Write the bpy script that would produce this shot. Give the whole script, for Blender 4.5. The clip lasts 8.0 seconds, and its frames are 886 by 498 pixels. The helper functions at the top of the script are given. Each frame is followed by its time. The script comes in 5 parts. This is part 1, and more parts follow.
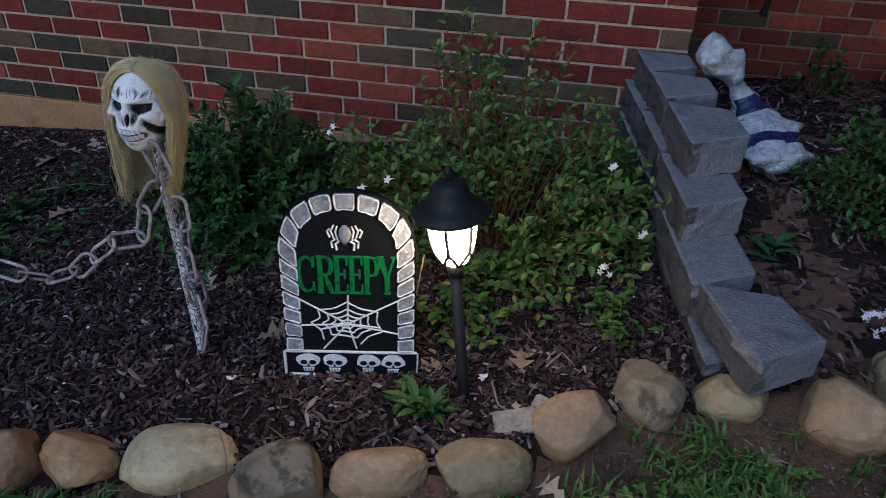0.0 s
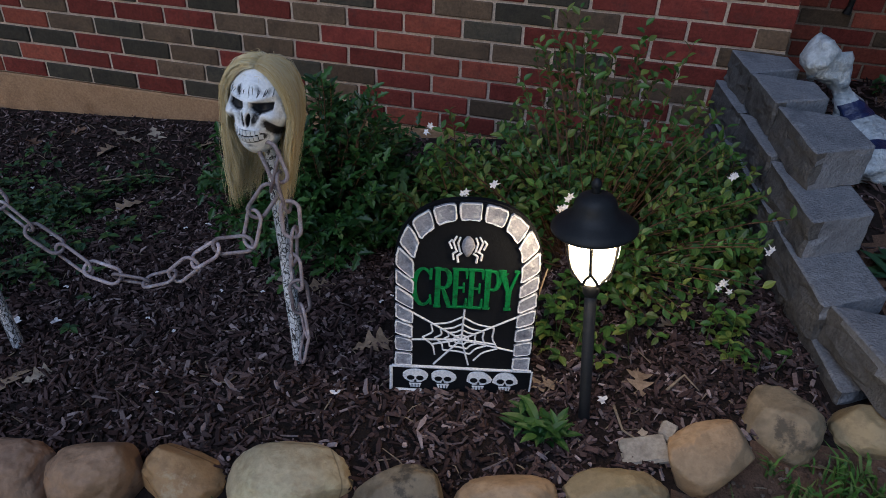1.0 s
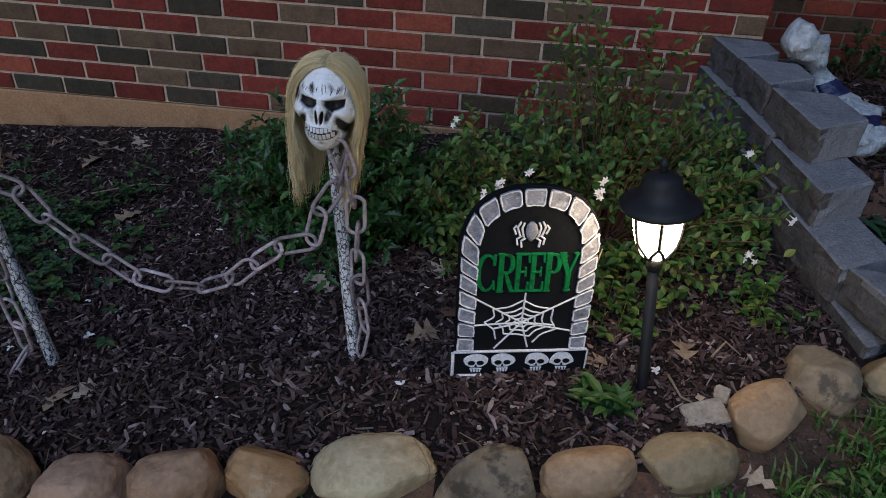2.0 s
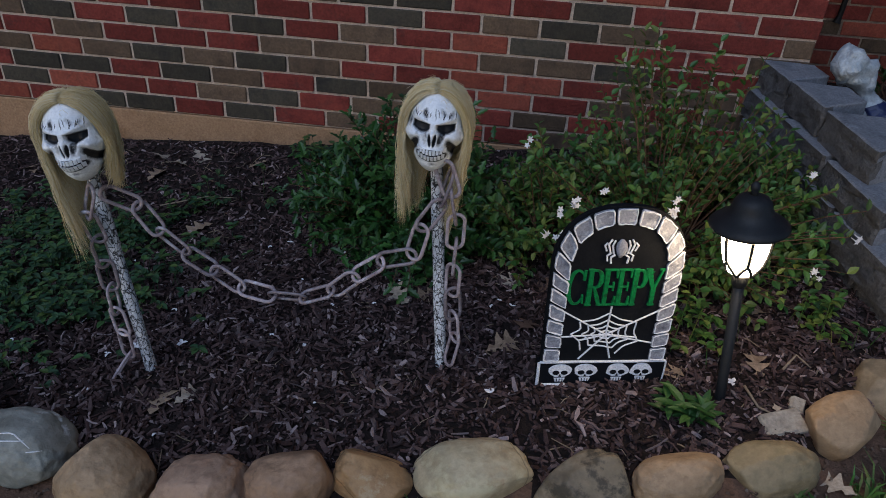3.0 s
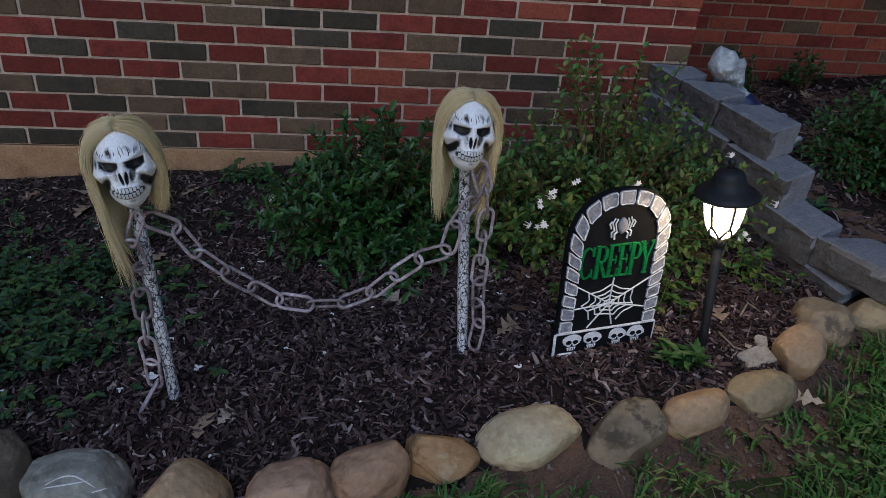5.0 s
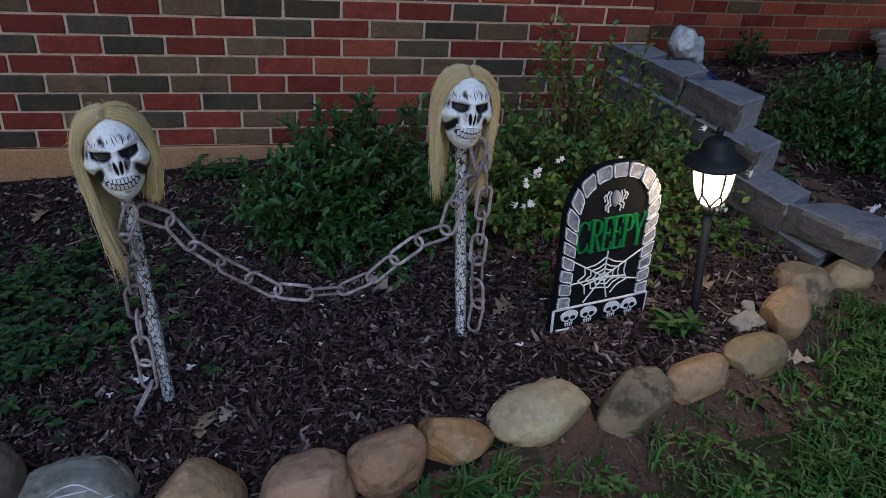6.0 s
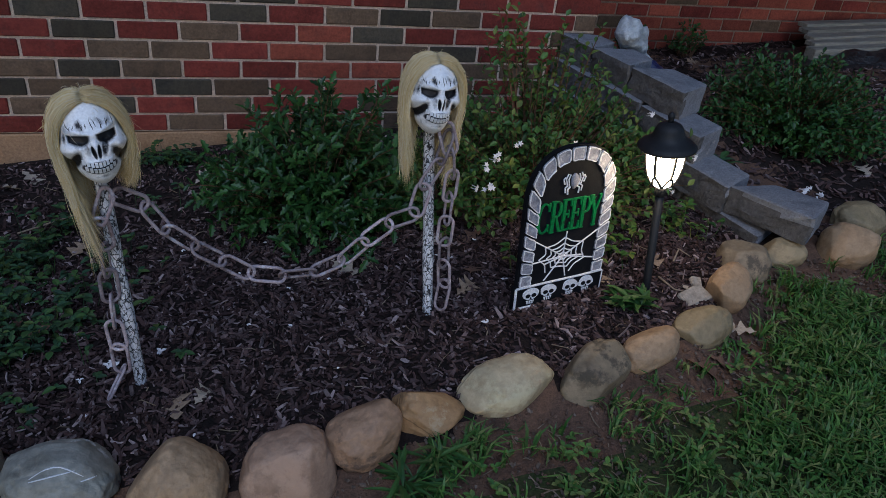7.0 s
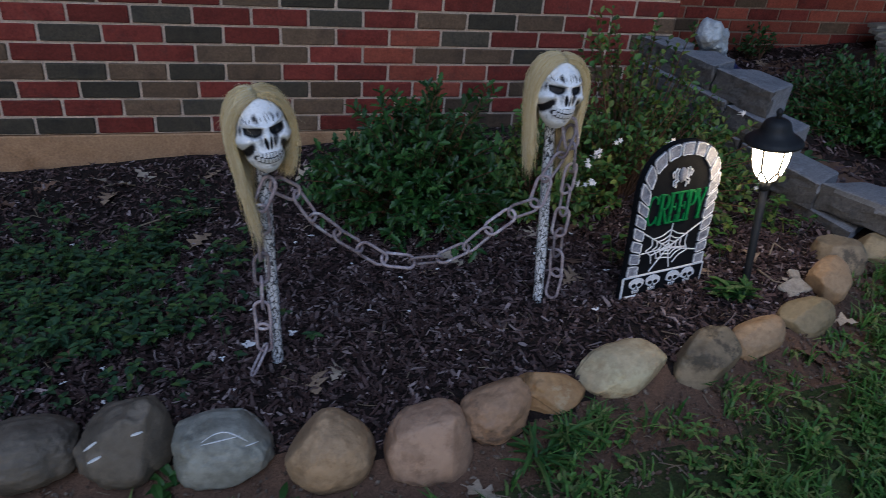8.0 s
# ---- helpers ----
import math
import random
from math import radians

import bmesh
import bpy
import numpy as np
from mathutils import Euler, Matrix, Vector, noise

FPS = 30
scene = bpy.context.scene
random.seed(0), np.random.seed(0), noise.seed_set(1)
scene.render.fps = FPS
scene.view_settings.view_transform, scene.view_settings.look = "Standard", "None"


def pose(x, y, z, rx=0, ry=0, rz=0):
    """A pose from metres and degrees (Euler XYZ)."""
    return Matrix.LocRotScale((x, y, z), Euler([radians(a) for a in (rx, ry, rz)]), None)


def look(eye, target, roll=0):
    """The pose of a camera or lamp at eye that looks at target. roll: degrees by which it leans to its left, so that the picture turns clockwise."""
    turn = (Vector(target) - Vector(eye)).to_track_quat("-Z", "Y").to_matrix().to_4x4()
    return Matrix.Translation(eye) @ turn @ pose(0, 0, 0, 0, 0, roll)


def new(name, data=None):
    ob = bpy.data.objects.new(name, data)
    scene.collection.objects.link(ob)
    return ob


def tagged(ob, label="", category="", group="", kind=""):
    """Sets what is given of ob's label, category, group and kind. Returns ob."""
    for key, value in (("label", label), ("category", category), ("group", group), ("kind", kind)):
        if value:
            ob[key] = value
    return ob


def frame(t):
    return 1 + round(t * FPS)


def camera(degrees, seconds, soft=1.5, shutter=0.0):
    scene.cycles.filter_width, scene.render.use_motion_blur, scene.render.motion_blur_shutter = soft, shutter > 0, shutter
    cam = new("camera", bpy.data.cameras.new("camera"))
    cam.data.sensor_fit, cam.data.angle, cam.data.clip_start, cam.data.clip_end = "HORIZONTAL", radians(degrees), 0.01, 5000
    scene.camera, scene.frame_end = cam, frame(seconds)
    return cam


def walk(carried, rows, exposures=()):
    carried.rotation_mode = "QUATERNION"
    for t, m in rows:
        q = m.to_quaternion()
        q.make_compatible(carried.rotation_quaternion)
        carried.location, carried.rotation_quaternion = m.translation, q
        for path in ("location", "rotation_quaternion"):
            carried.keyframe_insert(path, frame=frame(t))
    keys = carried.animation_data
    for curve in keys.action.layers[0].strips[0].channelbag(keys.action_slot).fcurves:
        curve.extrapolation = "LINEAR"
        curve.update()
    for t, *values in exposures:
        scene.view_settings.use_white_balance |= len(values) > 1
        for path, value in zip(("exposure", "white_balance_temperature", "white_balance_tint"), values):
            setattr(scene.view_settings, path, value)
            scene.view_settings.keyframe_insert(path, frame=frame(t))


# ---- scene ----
# ---------------------------------------------------------------- camera
cam = camera(63.5, 8.0, soft=0.8, shutter=0.2)
PATH = [
    (0, (0.707, -2.388, 1.101), (0.374, -0.74, 0.017), 1.5),
    (0.5, (0.582, -2.358, 1.079), (0.224, -0.727, -0.021), 2.0),
    (1, (0.484, -2.341, 1.084), (0.124, -0.716, -0.026), 2.4),
    (1.5, (0.369, -2.364, 1.077), (0.135, -0.724, -0.044), 2.0),
    (1.7, (0.322, -2.388, 1.075), (0.132, -0.732, -0.03), 2.1),
    (2.8, (0.126, -2.503, 1.119), (-0.047, -0.847, 0.011), 2.8),
    (3, (0.093, -2.51, 1.124), (-0.1, -0.839, 0.042), 2.8),
    (3.5, (0.004, -2.521, 1.12), (-0.108, -0.866, 0.003), 2.9),
    (4, (-0.069, -2.549, 1.124), (-0.04, -0.859, 0.055), 3.7),
    (4.5, (-0.211, -2.628, 1.133), (0.015, -0.949, 0.07), 4.2),
    (4.7, (-0.256, -2.662, 1.138), (-0.039, -0.961, 0.108), 4.8),
    (5.8, (-0.419, -2.639, 1.086), (0.046, -0.968, 0.09), 4.1),
    (6, (-0.432, -2.642, 1.084), (-0.007, -0.968, 0.076), 4.5),
    (6.5, (-0.467, -2.67, 1.089), (0.088, -1.038, 0.074), 6.6),
    (7, (-0.504, -2.681, 1.095), (0.077, -1.064, 0.071), 6.6),
    (7.5, (-0.584, -2.704, 1.099), (0.019, -1.083, 0.095), 7.2),
    (8, (-0.722, -2.726, 1.09), (-0.231, -1.075, 0.073), 5.3),
]
EXPOSURE, KELVIN, TINT = -0.33, 5200.0, 14.0
walk(cam, [(t, look(eye, target, roll)) for t, eye, target, roll in PATH], [(0.0, EXPOSURE, 4980.0, TINT), (1.4, EXPOSURE, KELVIN, TINT), (4.7, EXPOSURE, KELVIN, TINT), (8.0, EXPOSURE, 4980.0, TINT)])
SKY, SUN, LAMP = 0.098, 1.18, 56.0

# ---------------------------------------------------------------- light
world = bpy.data.worlds.new("dusk_sky")
scene.world = world
world.use_nodes = True
wn = world.node_tree
sky = wn.nodes.new("ShaderNodeTexSky")
sky.sky_type = "NISHITA"
sky.sun_disc = False
sky.sun_elevation = radians(14)
sky.sun_rotation = radians(200)
wn.links.new(sky.outputs["Color"], wn.nodes["Background"].inputs["Color"])
wn.nodes["Background"].inputs["Strength"].default_value = SKY

sun = new("sun", bpy.data.lights.new("sun", "SUN"))
sun.data.energy = SUN
sun.data.angle = radians(40)
sun.data.color = (0.90, 0.95, 1.0)
sun.matrix_world = look((-1.0, -3.0, 4.5), (0, 0, 0))


# ---------------------------------------------------------------- materials
def node(nt, kind, **values):
    n = nt.nodes.new(kind)
    for k, v in values.items():
        n.inputs[k].default_value = v
    return n


def material(name, stops, scale=20.0, rough=0.8, bump=0.4, bump_scale=None, detail=6.0, fine=None, spec=0.2,
             stretch=(1, 1, 1), source="noise", metal=0.0, depth=0.01):
    """A surface whose colour runs through stops by noise, 'object' or 'island' randomness, with a fine relief."""
    m = bpy.data.materials.new(name)
    m.use_nodes = True
    nt = m.node_tree
    bsdf = nt.nodes["Principled BSDF"]
    bsdf.inputs["Roughness"].default_value = rough
    bsdf.inputs["Metallic"].default_value = metal
    bsdf.inputs["Specular IOR Level"].default_value = spec
    co = nt.nodes.new("ShaderNodeNewGeometry")
    mp = node(nt, "ShaderNodeMapping", Scale=stretch)
    nt.links.new(co.outputs["Position"], mp.inputs["Vector"])
    big = node(nt, "ShaderNodeTexNoise", Scale=scale, Detail=detail, Roughness=0.62)
    nt.links.new(mp.outputs[0], big.inputs["Vector"])
    small = node(nt, "ShaderNodeTexNoise", Scale=bump_scale or scale * 6, Detail=5.0, Roughness=0.65)
    nt.links.new(mp.outputs[0], small.inputs["Vector"])
    ramp = nt.nodes.new("ShaderNodeValToRGB")
    els = ramp.color_ramp.elements
    while len(els) < len(stops):
        els.new(0.5)
    lo, hi = (0.3, 0.7) if source == "noise" else (0.0, 1.0)
    for i, c in enumerate(stops):
        els[i].position = lo + (hi - lo) * i / max(1, len(stops) - 1)
        els[i].color = (*c, 1)
    if source == "noise":
        nt.links.new(big.outputs["Fac"], ramp.inputs[0])
    else:
        src = nt.nodes.new("ShaderNodeObjectInfo" if source == "object" else "ShaderNodeNewGeometry")
        nt.links.new(src.outputs["Random" if source == "object" else "Random Per Island"], ramp.inputs[0])
    mix = nt.nodes.new("ShaderNodeMixRGB")
    mix.blend_type = "MULTIPLY"
    mix.inputs[0].default_value = 0.55 if fine is None else fine
    dim = nt.nodes.new("ShaderNodeValToRGB")
    dim.color_ramp.elements[0].position, dim.color_ramp.elements[1].position = 0.3, 0.68
    dim.color_ramp.elements[0].color = (0.45, 0.45, 0.45, 1)
    dim.color_ramp.elements[1].color = (1.25, 1.25, 1.25, 1)
    nt.links.new(small.outputs["Fac"], dim.inputs[0])
    nt.links.new(ramp.outputs[0], mix.inputs[1])
    nt.links.new(dim.outputs[0], mix.inputs[2])
    nt.links.new(mix.outputs[0], bsdf.inputs["Base Color"])
    if bump:
        b = node(nt, "ShaderNodeBump", Strength=bump, Distance=depth)
        nt.links.new(small.outputs["Fac"], b.inputs["Height"])
        nt.links.new(b.outputs[0], bsdf.inputs["Normal"])
    return m


def overlay(m, colour, scale, lo, hi, kind="noise", amount=1.0, stretch=(1, 1, 1)):
    """Lays patches of another colour over a material, where a second pattern lies between lo and hi."""
    nt = m.node_tree
    bsdf = nt.nodes["Principled BSDF"]
    old = bsdf.inputs["Base Color"].links[0].from_socket
    co = nt.nodes.new("ShaderNodeNewGeometry")
    mp = node(nt, "ShaderNodeMapping", Scale=stretch)
    nt.links.new(co.outputs["Position"], mp.inputs["Vector"])
    if kind == "noise":
        tex = node(nt, "ShaderNodeTexNoise", Scale=scale, Detail=7.0, Roughness=0.7)
        out = tex.outputs["Fac"]
    else:
        warp = node(nt, "ShaderNodeTexNoise", Scale=scale * 0.6, Detail=3.0)
        nt.links.new(mp.outputs[0], warp.inputs["Vector"])
        add = nt.nodes.new("ShaderNodeMixRGB")
        add.blend_type = "ADD"
        add.inputs[0].default_value = 0.02 if kind == "crack" else 0.0
        nt.links.new(mp.outputs[0], add.inputs[1])
        nt.links.new(warp.outputs["Color"], add.inputs[2])
        tex = node(nt, "ShaderNodeTexVoronoi", Scale=scale)
        tex.feature = "DISTANCE_TO_EDGE"
        out = tex.outputs["Distance"]
        mp = add
    nt.links.new(mp.outputs[0], tex.inputs["Vector"])
    r = nt.nodes.new("ShaderNodeMapRange")
    r.inputs["From Min"].default_value, r.inputs["From Max"].default_value = lo, hi
    r.inputs["To Min"].default_value, r.inputs["To Max"].default_value = 0.0, amount
    nt.links.new(out, r.inputs["Value"])
    mix = nt.nodes.new("ShaderNodeMixRGB")
    mix.inputs[2].default_value = (*colour, 1)
    nt.links.new(r.outputs[0], mix.inputs[0])
    nt.links.new(old, mix.inputs[1])
    nt.links.new(mix.outputs[0], bsdf.inputs["Base Color"])
    return m


BRICK = {
    "r": material("red_brick", [(0.150, 0.031, 0.024), (0.20, 0.044, 0.033), (0.115, 0.024, 0.020)], 9, 0.85, 0.5, 120),
    "o": material("orange_brick", [(0.24, 0.058, 0.036), (0.29, 0.08, 0.05), (0.20, 0.047, 0.031)], 9, 0.85, 0.5, 120),
    "b": material("brown_brick", [(0.10, 0.069, 0.045), (0.14, 0.096, 0.062), (0.08, 0.056, 0.039)], 8, 0.85, 0.5, 120),
    "d": material("charcoal_brick", [(0.055, 0.049, 0.038), (0.078, 0.067, 0.049), (0.040, 0.039, 0.034)], 8, 0.85, 0.5, 120),
}
def vary(m, lo, hi):
    """Lets the brightness of a material differ from object to object."""
    nt = m.node_tree
    bsdf = nt.nodes["Principled BSDF"]
    old = bsdf.inputs["Base Color"].links[0].from_socket
    info = nt.nodes.new("ShaderNodeObjectInfo")
    r = nt.nodes.new("ShaderNodeMapRange")
    r.inputs["To Min"].default_value, r.inputs["To Max"].default_value = lo, hi
    nt.links.new(info.outputs["Random"], r.inputs["Value"])
    mix = nt.nodes.new("ShaderNodeMixRGB")
    mix.blend_type = "MULTIPLY"
    mix.inputs[0].default_value = 1.0
    nt.links.new(old, mix.inputs[1])
    nt.links.new(r.outputs[0], mix.inputs[2])
    nt.links.new(mix.outputs[0], bsdf.inputs["Base Color"])


for m in BRICK.values():
    overlay(m, (0.26, 0.22, 0.19), 38, 0.62, 0.8, amount=0.3)
    overlay(m, (0.05, 0.04, 0.037), 11, 0.56, 0.72, amount=0.5)
    vary(m, 0.72, 1.25)
MORTAR = material("mortar", [(0.54, 0.435, 0.35), (0.64, 0.525, 0.43), (0.44, 0.35, 0.275)], 14, 0.95, 0.7, 160)
CONCRETE = material("foundation_concrete", [(0.34, 0.205, 0.108), (0.41, 0.255, 0.142), (0.28, 0.162, 0.084)], 5, 0.9, 0.4, 140)
BLOCK = material("split_concrete", [(0.19, 0.20, 0.23), (0.26, 0.27, 0.30), (0.15, 0.16, 0.185)], 9, 0.92, 0.9, 150)
overlay(BLOCK, (0.10, 0.10, 0.11), 6, 0.52, 0.75, amount=0.5)
overlay(BLOCK, (0.42, 0.45, 0.5), 5, 0.60, 0.66, amount=0.5)
SPLIT = material("dark_split_face", [(0.085, 0.083, 0.084), (0.13, 0.127, 0.126), (0.06, 0.056, 0.055)], 14, 0.95, 1.0, 110)
BLACKPAINT = material("black_foam_paint", [(0.005, 0.006, 0.008), (0.010, 0.011, 0.014)], 20, 0.8, 0.35, 200, depth=0.002, spec=0.1)
WHITEPAINT = material("white_dry_brush", [(0.86, 0.87, 0.89), (0.74, 0.75, 0.79), (0.9, 0.9, 0.92)], 30, 0.8, 0.35, 260, depth=0.002)
STONEPAINT = material("grey_painted_stone", [(0.17, 0.18, 0.22), (0.30, 0.31, 0.36), (0.11, 0.115, 0.15)], 40, 0.85, 0.5, 300, depth=0.002)
overlay(STONEPAINT, (0.70, 0.71, 0.75), 55, 0.53, 0.68, amount=0.7)
GREENPAINT = material("green_paint", [(0.008, 0.11, 0.028), (0.013, 0.19, 0.045), (0.006, 0.06, 0.018)], 70, 0.6, 0.3, 200, depth=0.002)
overlay(GREENPAINT, (0.004, 0.03, 0.012), 60, 0.58, 0.68, amount=0.8)


# ---------------------------------------------------------------- shape helpers
def link_mesh(name, verts, faces, mats, parent=None, label="", smooth=False, index=None):
    me = bpy.data.meshes.new(name)
    me.from_pydata([tuple(v) for v in verts], [], faces)
    for m in mats if isinstance(mats, (list, tuple)) else [mats]:
        me.materials.append(m)
    if index is not None:
        me.polygons.foreach_set("material_index", index)
    if smooth:
        me.polygons.foreach_set("use_smooth", [True] * len(me.polygons))
    me.update()
    ob = new(name, me)
    if parent is not None:
        ob.parent = parent
    return tagged(ob, label)


def part(name, bm, mats, parent=None, label="", smooth=False):
    me = bpy.data.meshes.new(name)
    bm.to_mesh(me)
    bm.free()
    for m in mats if isinstance(mats, (list, tuple)) else [mats]:
        me.materials.append(m)
    if smooth:
        me.polygons.foreach_set("use_smooth", [True] * len(me.polygons))
    ob = new(name, me)
    if parent is not None:
        ob.parent = parent
    return tagged(ob, label)


def thing(name, at, label, category, group="", kind=""):
    return tagged(new(name), label, category, group, kind) if at is None else placed(tagged(new(name), label, category, group, kind), at)


def placed(ob, m):
    ob.matrix_basis = m
    return ob


def box(x0, x1, y0, y1, z0, z1, bevel=0.0, segments=1):
    bm = bmesh.new()
    bmesh.ops.create_cube(bm, size=1.0)
    for v in bm.verts:
        v.co = Vector((x0 + (v.co.x + 0.5) * (x1 - x0), y0 + (v.co.y + 0.5) * (y1 - y0), z0 + (v.co.z + 0.5) * (z1 - z0)))
    if bevel:
        bmesh.ops.bevel(bm, geom=bm.edges[:], offset=bevel, segments=segments, affect="EDGES")
    return bm


def prism(outline, y0, y1, bevel=0.0, segments=2):
    """A plate in the x-z plane with the given outline, from y0 (front) to y1 (back)."""
    bm = bmesh.new()
    front = bm.faces.new([bm.verts.new((x, y0, z)) for x, z in outline])
    got = bmesh.ops.extrude_face_region(bm, geom=[front])
    for v in got["geom"]:
        if isinstance(v, bmesh.types.BMVert):
            v.co.y = y1
    bmesh.ops.recalc_face_normals(bm, faces=bm.faces[:])
    if bevel:
        edges = [e for e in bm.edges if all(abs(v.co.y - y0) < 1e-6 for v in e.verts)]
        bmesh.ops.bevel(bm, geom=edges, offset=bevel, segments=segments, affect="EDGES")
    return bm


def turned(profile, steps=32):
    """A body of revolution about z from (radius, height) rows."""
    verts, faces = [], []
    for r, z in profile:
        for k in range(steps):
            a = 2 * math.pi * k / steps
            verts.append((r * math.cos(a), r * math.sin(a), z))
    for i in range(len(profile) - 1):
        for k in range(steps):
            a, b = i * steps + k, i * steps + (k + 1) % steps
            faces.append((a, b, b + steps, a + steps))
    faces.append(tuple(range(steps))[::-1])
    n = (len(profile) - 1) * steps
    faces.append(tuple(n + k for k in range(steps)))
    return verts, faces


def tube(points, radii, sides=8, closed=False):
    """A tube through points, with a radius for each."""
    pts = [Vector(p) for p in points]
    n = len(pts)
    verts, faces = [], []
    side = None
    for i, p in enumerate(pts):
        a = pts[(i - 1) % n] if closed or i else p
        b = pts[(i + 1) % n] if closed or i < n - 1 else p
        t = (b - a).normalized()
        if side is None:
            side = t.orthogonal().normalized()
        side = (side - t * side.dot(t)).normalized()
        up = t.cross(side)
        r = radii[i] if isinstance(radii, (list, tuple)) else radii
        for k in range(sides):
            w = 2 * math.pi * k / sides
            verts.append(p + side * (r * math.cos(w)) + up * (r * math.sin(w)))
    for i in range(n if closed else n - 1):
        for k in range(sides):
            a, b = i * sides + k, i * sides + (k + 1) % sides
            c, d = ((i + 1) % n) * sides + (k + 1) % sides, ((i + 1) % n) * sides + k
            faces.append((a, b, c, d))
    if not closed:
        faces.append(tuple(range(sides))[::-1])
        faces.append(tuple((n - 1) * sides + k for k in range(sides)))
    return verts, faces


def wobble(p, scale, seed=0.0):
    return noise.noise(Vector(p) * scale + Vector((seed, seed * 1.7, -seed)))


# ---------------------------------------------------------------- ground
EDGE_X = [-6.0, -1.2, -1.0, -0.62, -0.42, -0.26, 0.06, 0.26, 0.42, 0.59, 0.77, 0.9, 1.05, 1.28, 1.45, 6.0]
EDGE_Y = [-1.5, -1.58, -1.6, -1.71, -1.74, -1.69, -1.63, -1.64, -1.59, -1.55, -1.42, -1.32, -1.29, -1.25, -1.16, -0.9]


def border(x):
    return float(np.interp(x, EDGE_X, EDGE_Y))


def ground_z(x, y):
    xs, ys = max(-4.0, min(5.0, x)), max(-6.0, min(1.0, y))
    z = -0.023 + 0.074 * xs - 0.034 * ys
    z += 0.026 * math.exp(-(x ** 2 / 0.15 + (y + 1.38) ** 2 / 0.09)) + 0.016 * math.exp(-((x - 0.6) ** 2 / 0.04 + (y + 1.33) ** 2 / 0.06))
    z -= 0.028 * math.exp(-((x + 0.95) ** 2 / 0.3 + (y + 0.7) ** 2 / 0.12))
    z += 0.095 * math.exp(-((x - 1.30) ** 2 / 0.045 + (y + 0.38) ** 2 / 0.10))
    out = border(x) - y
    z -= 0.045 * min(1.0, max(0.0, (out + 0.02) / 0.12))
    z += 0.012 * wobble((x, y, 0), 3.2) + 0.006 * wobble((x, y, 3), 11.0)
    return z


def axis(lo, hi, step, far):
    core = list(np.arange(lo, hi + step / 2, step))
    out = [step * 1.6 ** k for k in range(1, 40)]
    out = [v for v in np.cumsum(out) if v < far]
    return [lo - v for v in reversed(out)] + core + [hi + v for v in out]


gx, gy = axis(-2.4, 3.2, 0.028, 400), axis(-2.9, 1.0, 0.028, 400)
GROUND = material("mulch_and_soil", [(0.015, 0.010, 0.009), (0.030, 0.021, 0.018), (0.009, 0.007, 0.006)], 30, 0.95, 0.9, 240)
SOIL = material("bare_red_soil", [(0.115, 0.068, 0.046), (0.17, 0.102, 0.068), (0.085, 0.054, 0.038)], 16, 0.95, 0.8, 190)
TURF = material("turf_soil", [(0.038, 0.066, 0.018), (0.062, 0.068, 0.028), (0.030, 0.055, 0.014)], 14, 0.95, 0.8, 150)


def ground_zone(x, y):
    out = border(x) - y + 0.05 * wobble((x, y, 7), 5.0)
    if x > 3.2 and out < 0:
        return 0
    if x > 1.1 and out < 0:
        return 1 if wobble((x, y, 2), 2.6) + 0.6 * wobble((x, y, 5), 9) > (0.08 if x < 1.6 else 0.25) else 0
    if out < 0.0:
        return 0
    return 1 if out < 0.16 + 0.12 * wobble((x, y, 1), 3.0) else 2


gv = [(x, y, ground_z(x, y)) for y in gy for x in gx]
nx = len(gx)
gf = [(j * nx + i, j * nx + i + 1, (j + 1) * nx + i + 1, (j + 1) * nx + i) for j in range(len(gy) - 1) for i in range(nx - 1)]
gi = [ground_zone((gx[i] + gx[i + 1]) / 2, (gy[j] + gy[j + 1]) / 2) for j in range(len(gy) - 1) for i in range(nx - 1)]
tagged(link_mesh("ground", gv, gf, [GROUND, SOIL, TURF], smooth=True, index=gi),
       "sloping garden ground of dark mulch, red soil and turf", "ground", kind="structure")

# ---------------------------------------------------------------- house walls
SHADE_COAT = material("shade_slab_coat", [(0.5, 0.48, 0.45), (0.56, 0.54, 0.5)], 6, 0.8, 0.2)
PITCH, COURSE = 0.2032, 0.0677
CORNER, BACK = 1.012, 0.9


def wall_slab(name, x0, x1, y0, y1, z0, z1, label, mat=MORTAR):
    return tagged(part(name, box(x0, x1, y0, y1, z0, z1), mat, None, label), category="wall", kind="structure")


wall_main = wall_slab("wall_main", -8.0, CORNER - 0.004, 0.002, BACK + 0.25, 0.0, 2.7, "red and brown running-bond brick house wall")
# Darker copy of the mortar: the recess's shade is put into its colour.
MORTAR_SHADED = material("shaded_mortar", [(0.24, 0.18, 0.135), (0.31, 0.24, 0.18), (0.18, 0.13, 0.10)], 14, 0.95, 0.7, 160)
wall_recess = wall_slab("wall_recess", CORNER - 0.004, 7.0, BACK + 0.002, BACK + 0.25, -0.3, 2.7, "recessed shaded brick house wall", MORTAR_SHADED)
# Unseen slab, added overhead only to keep light off the recess and yard.
tagged(part("porch_ceiling", box(CORNER, 7.0, -0.75, BACK + 0.2, 2.15, 2.3), SHADE_COAT, None, "plain unseen slab added to shade the side yard"),
       category="ceiling", kind="structure")
tagged(part("foundation", box(-8.0, CORNER, -0.004, BACK, -0.7, -0.004, 0.004), CONCRETE, None, "tan painted concrete foundation strip"),
       category="foundation", kind="structure")

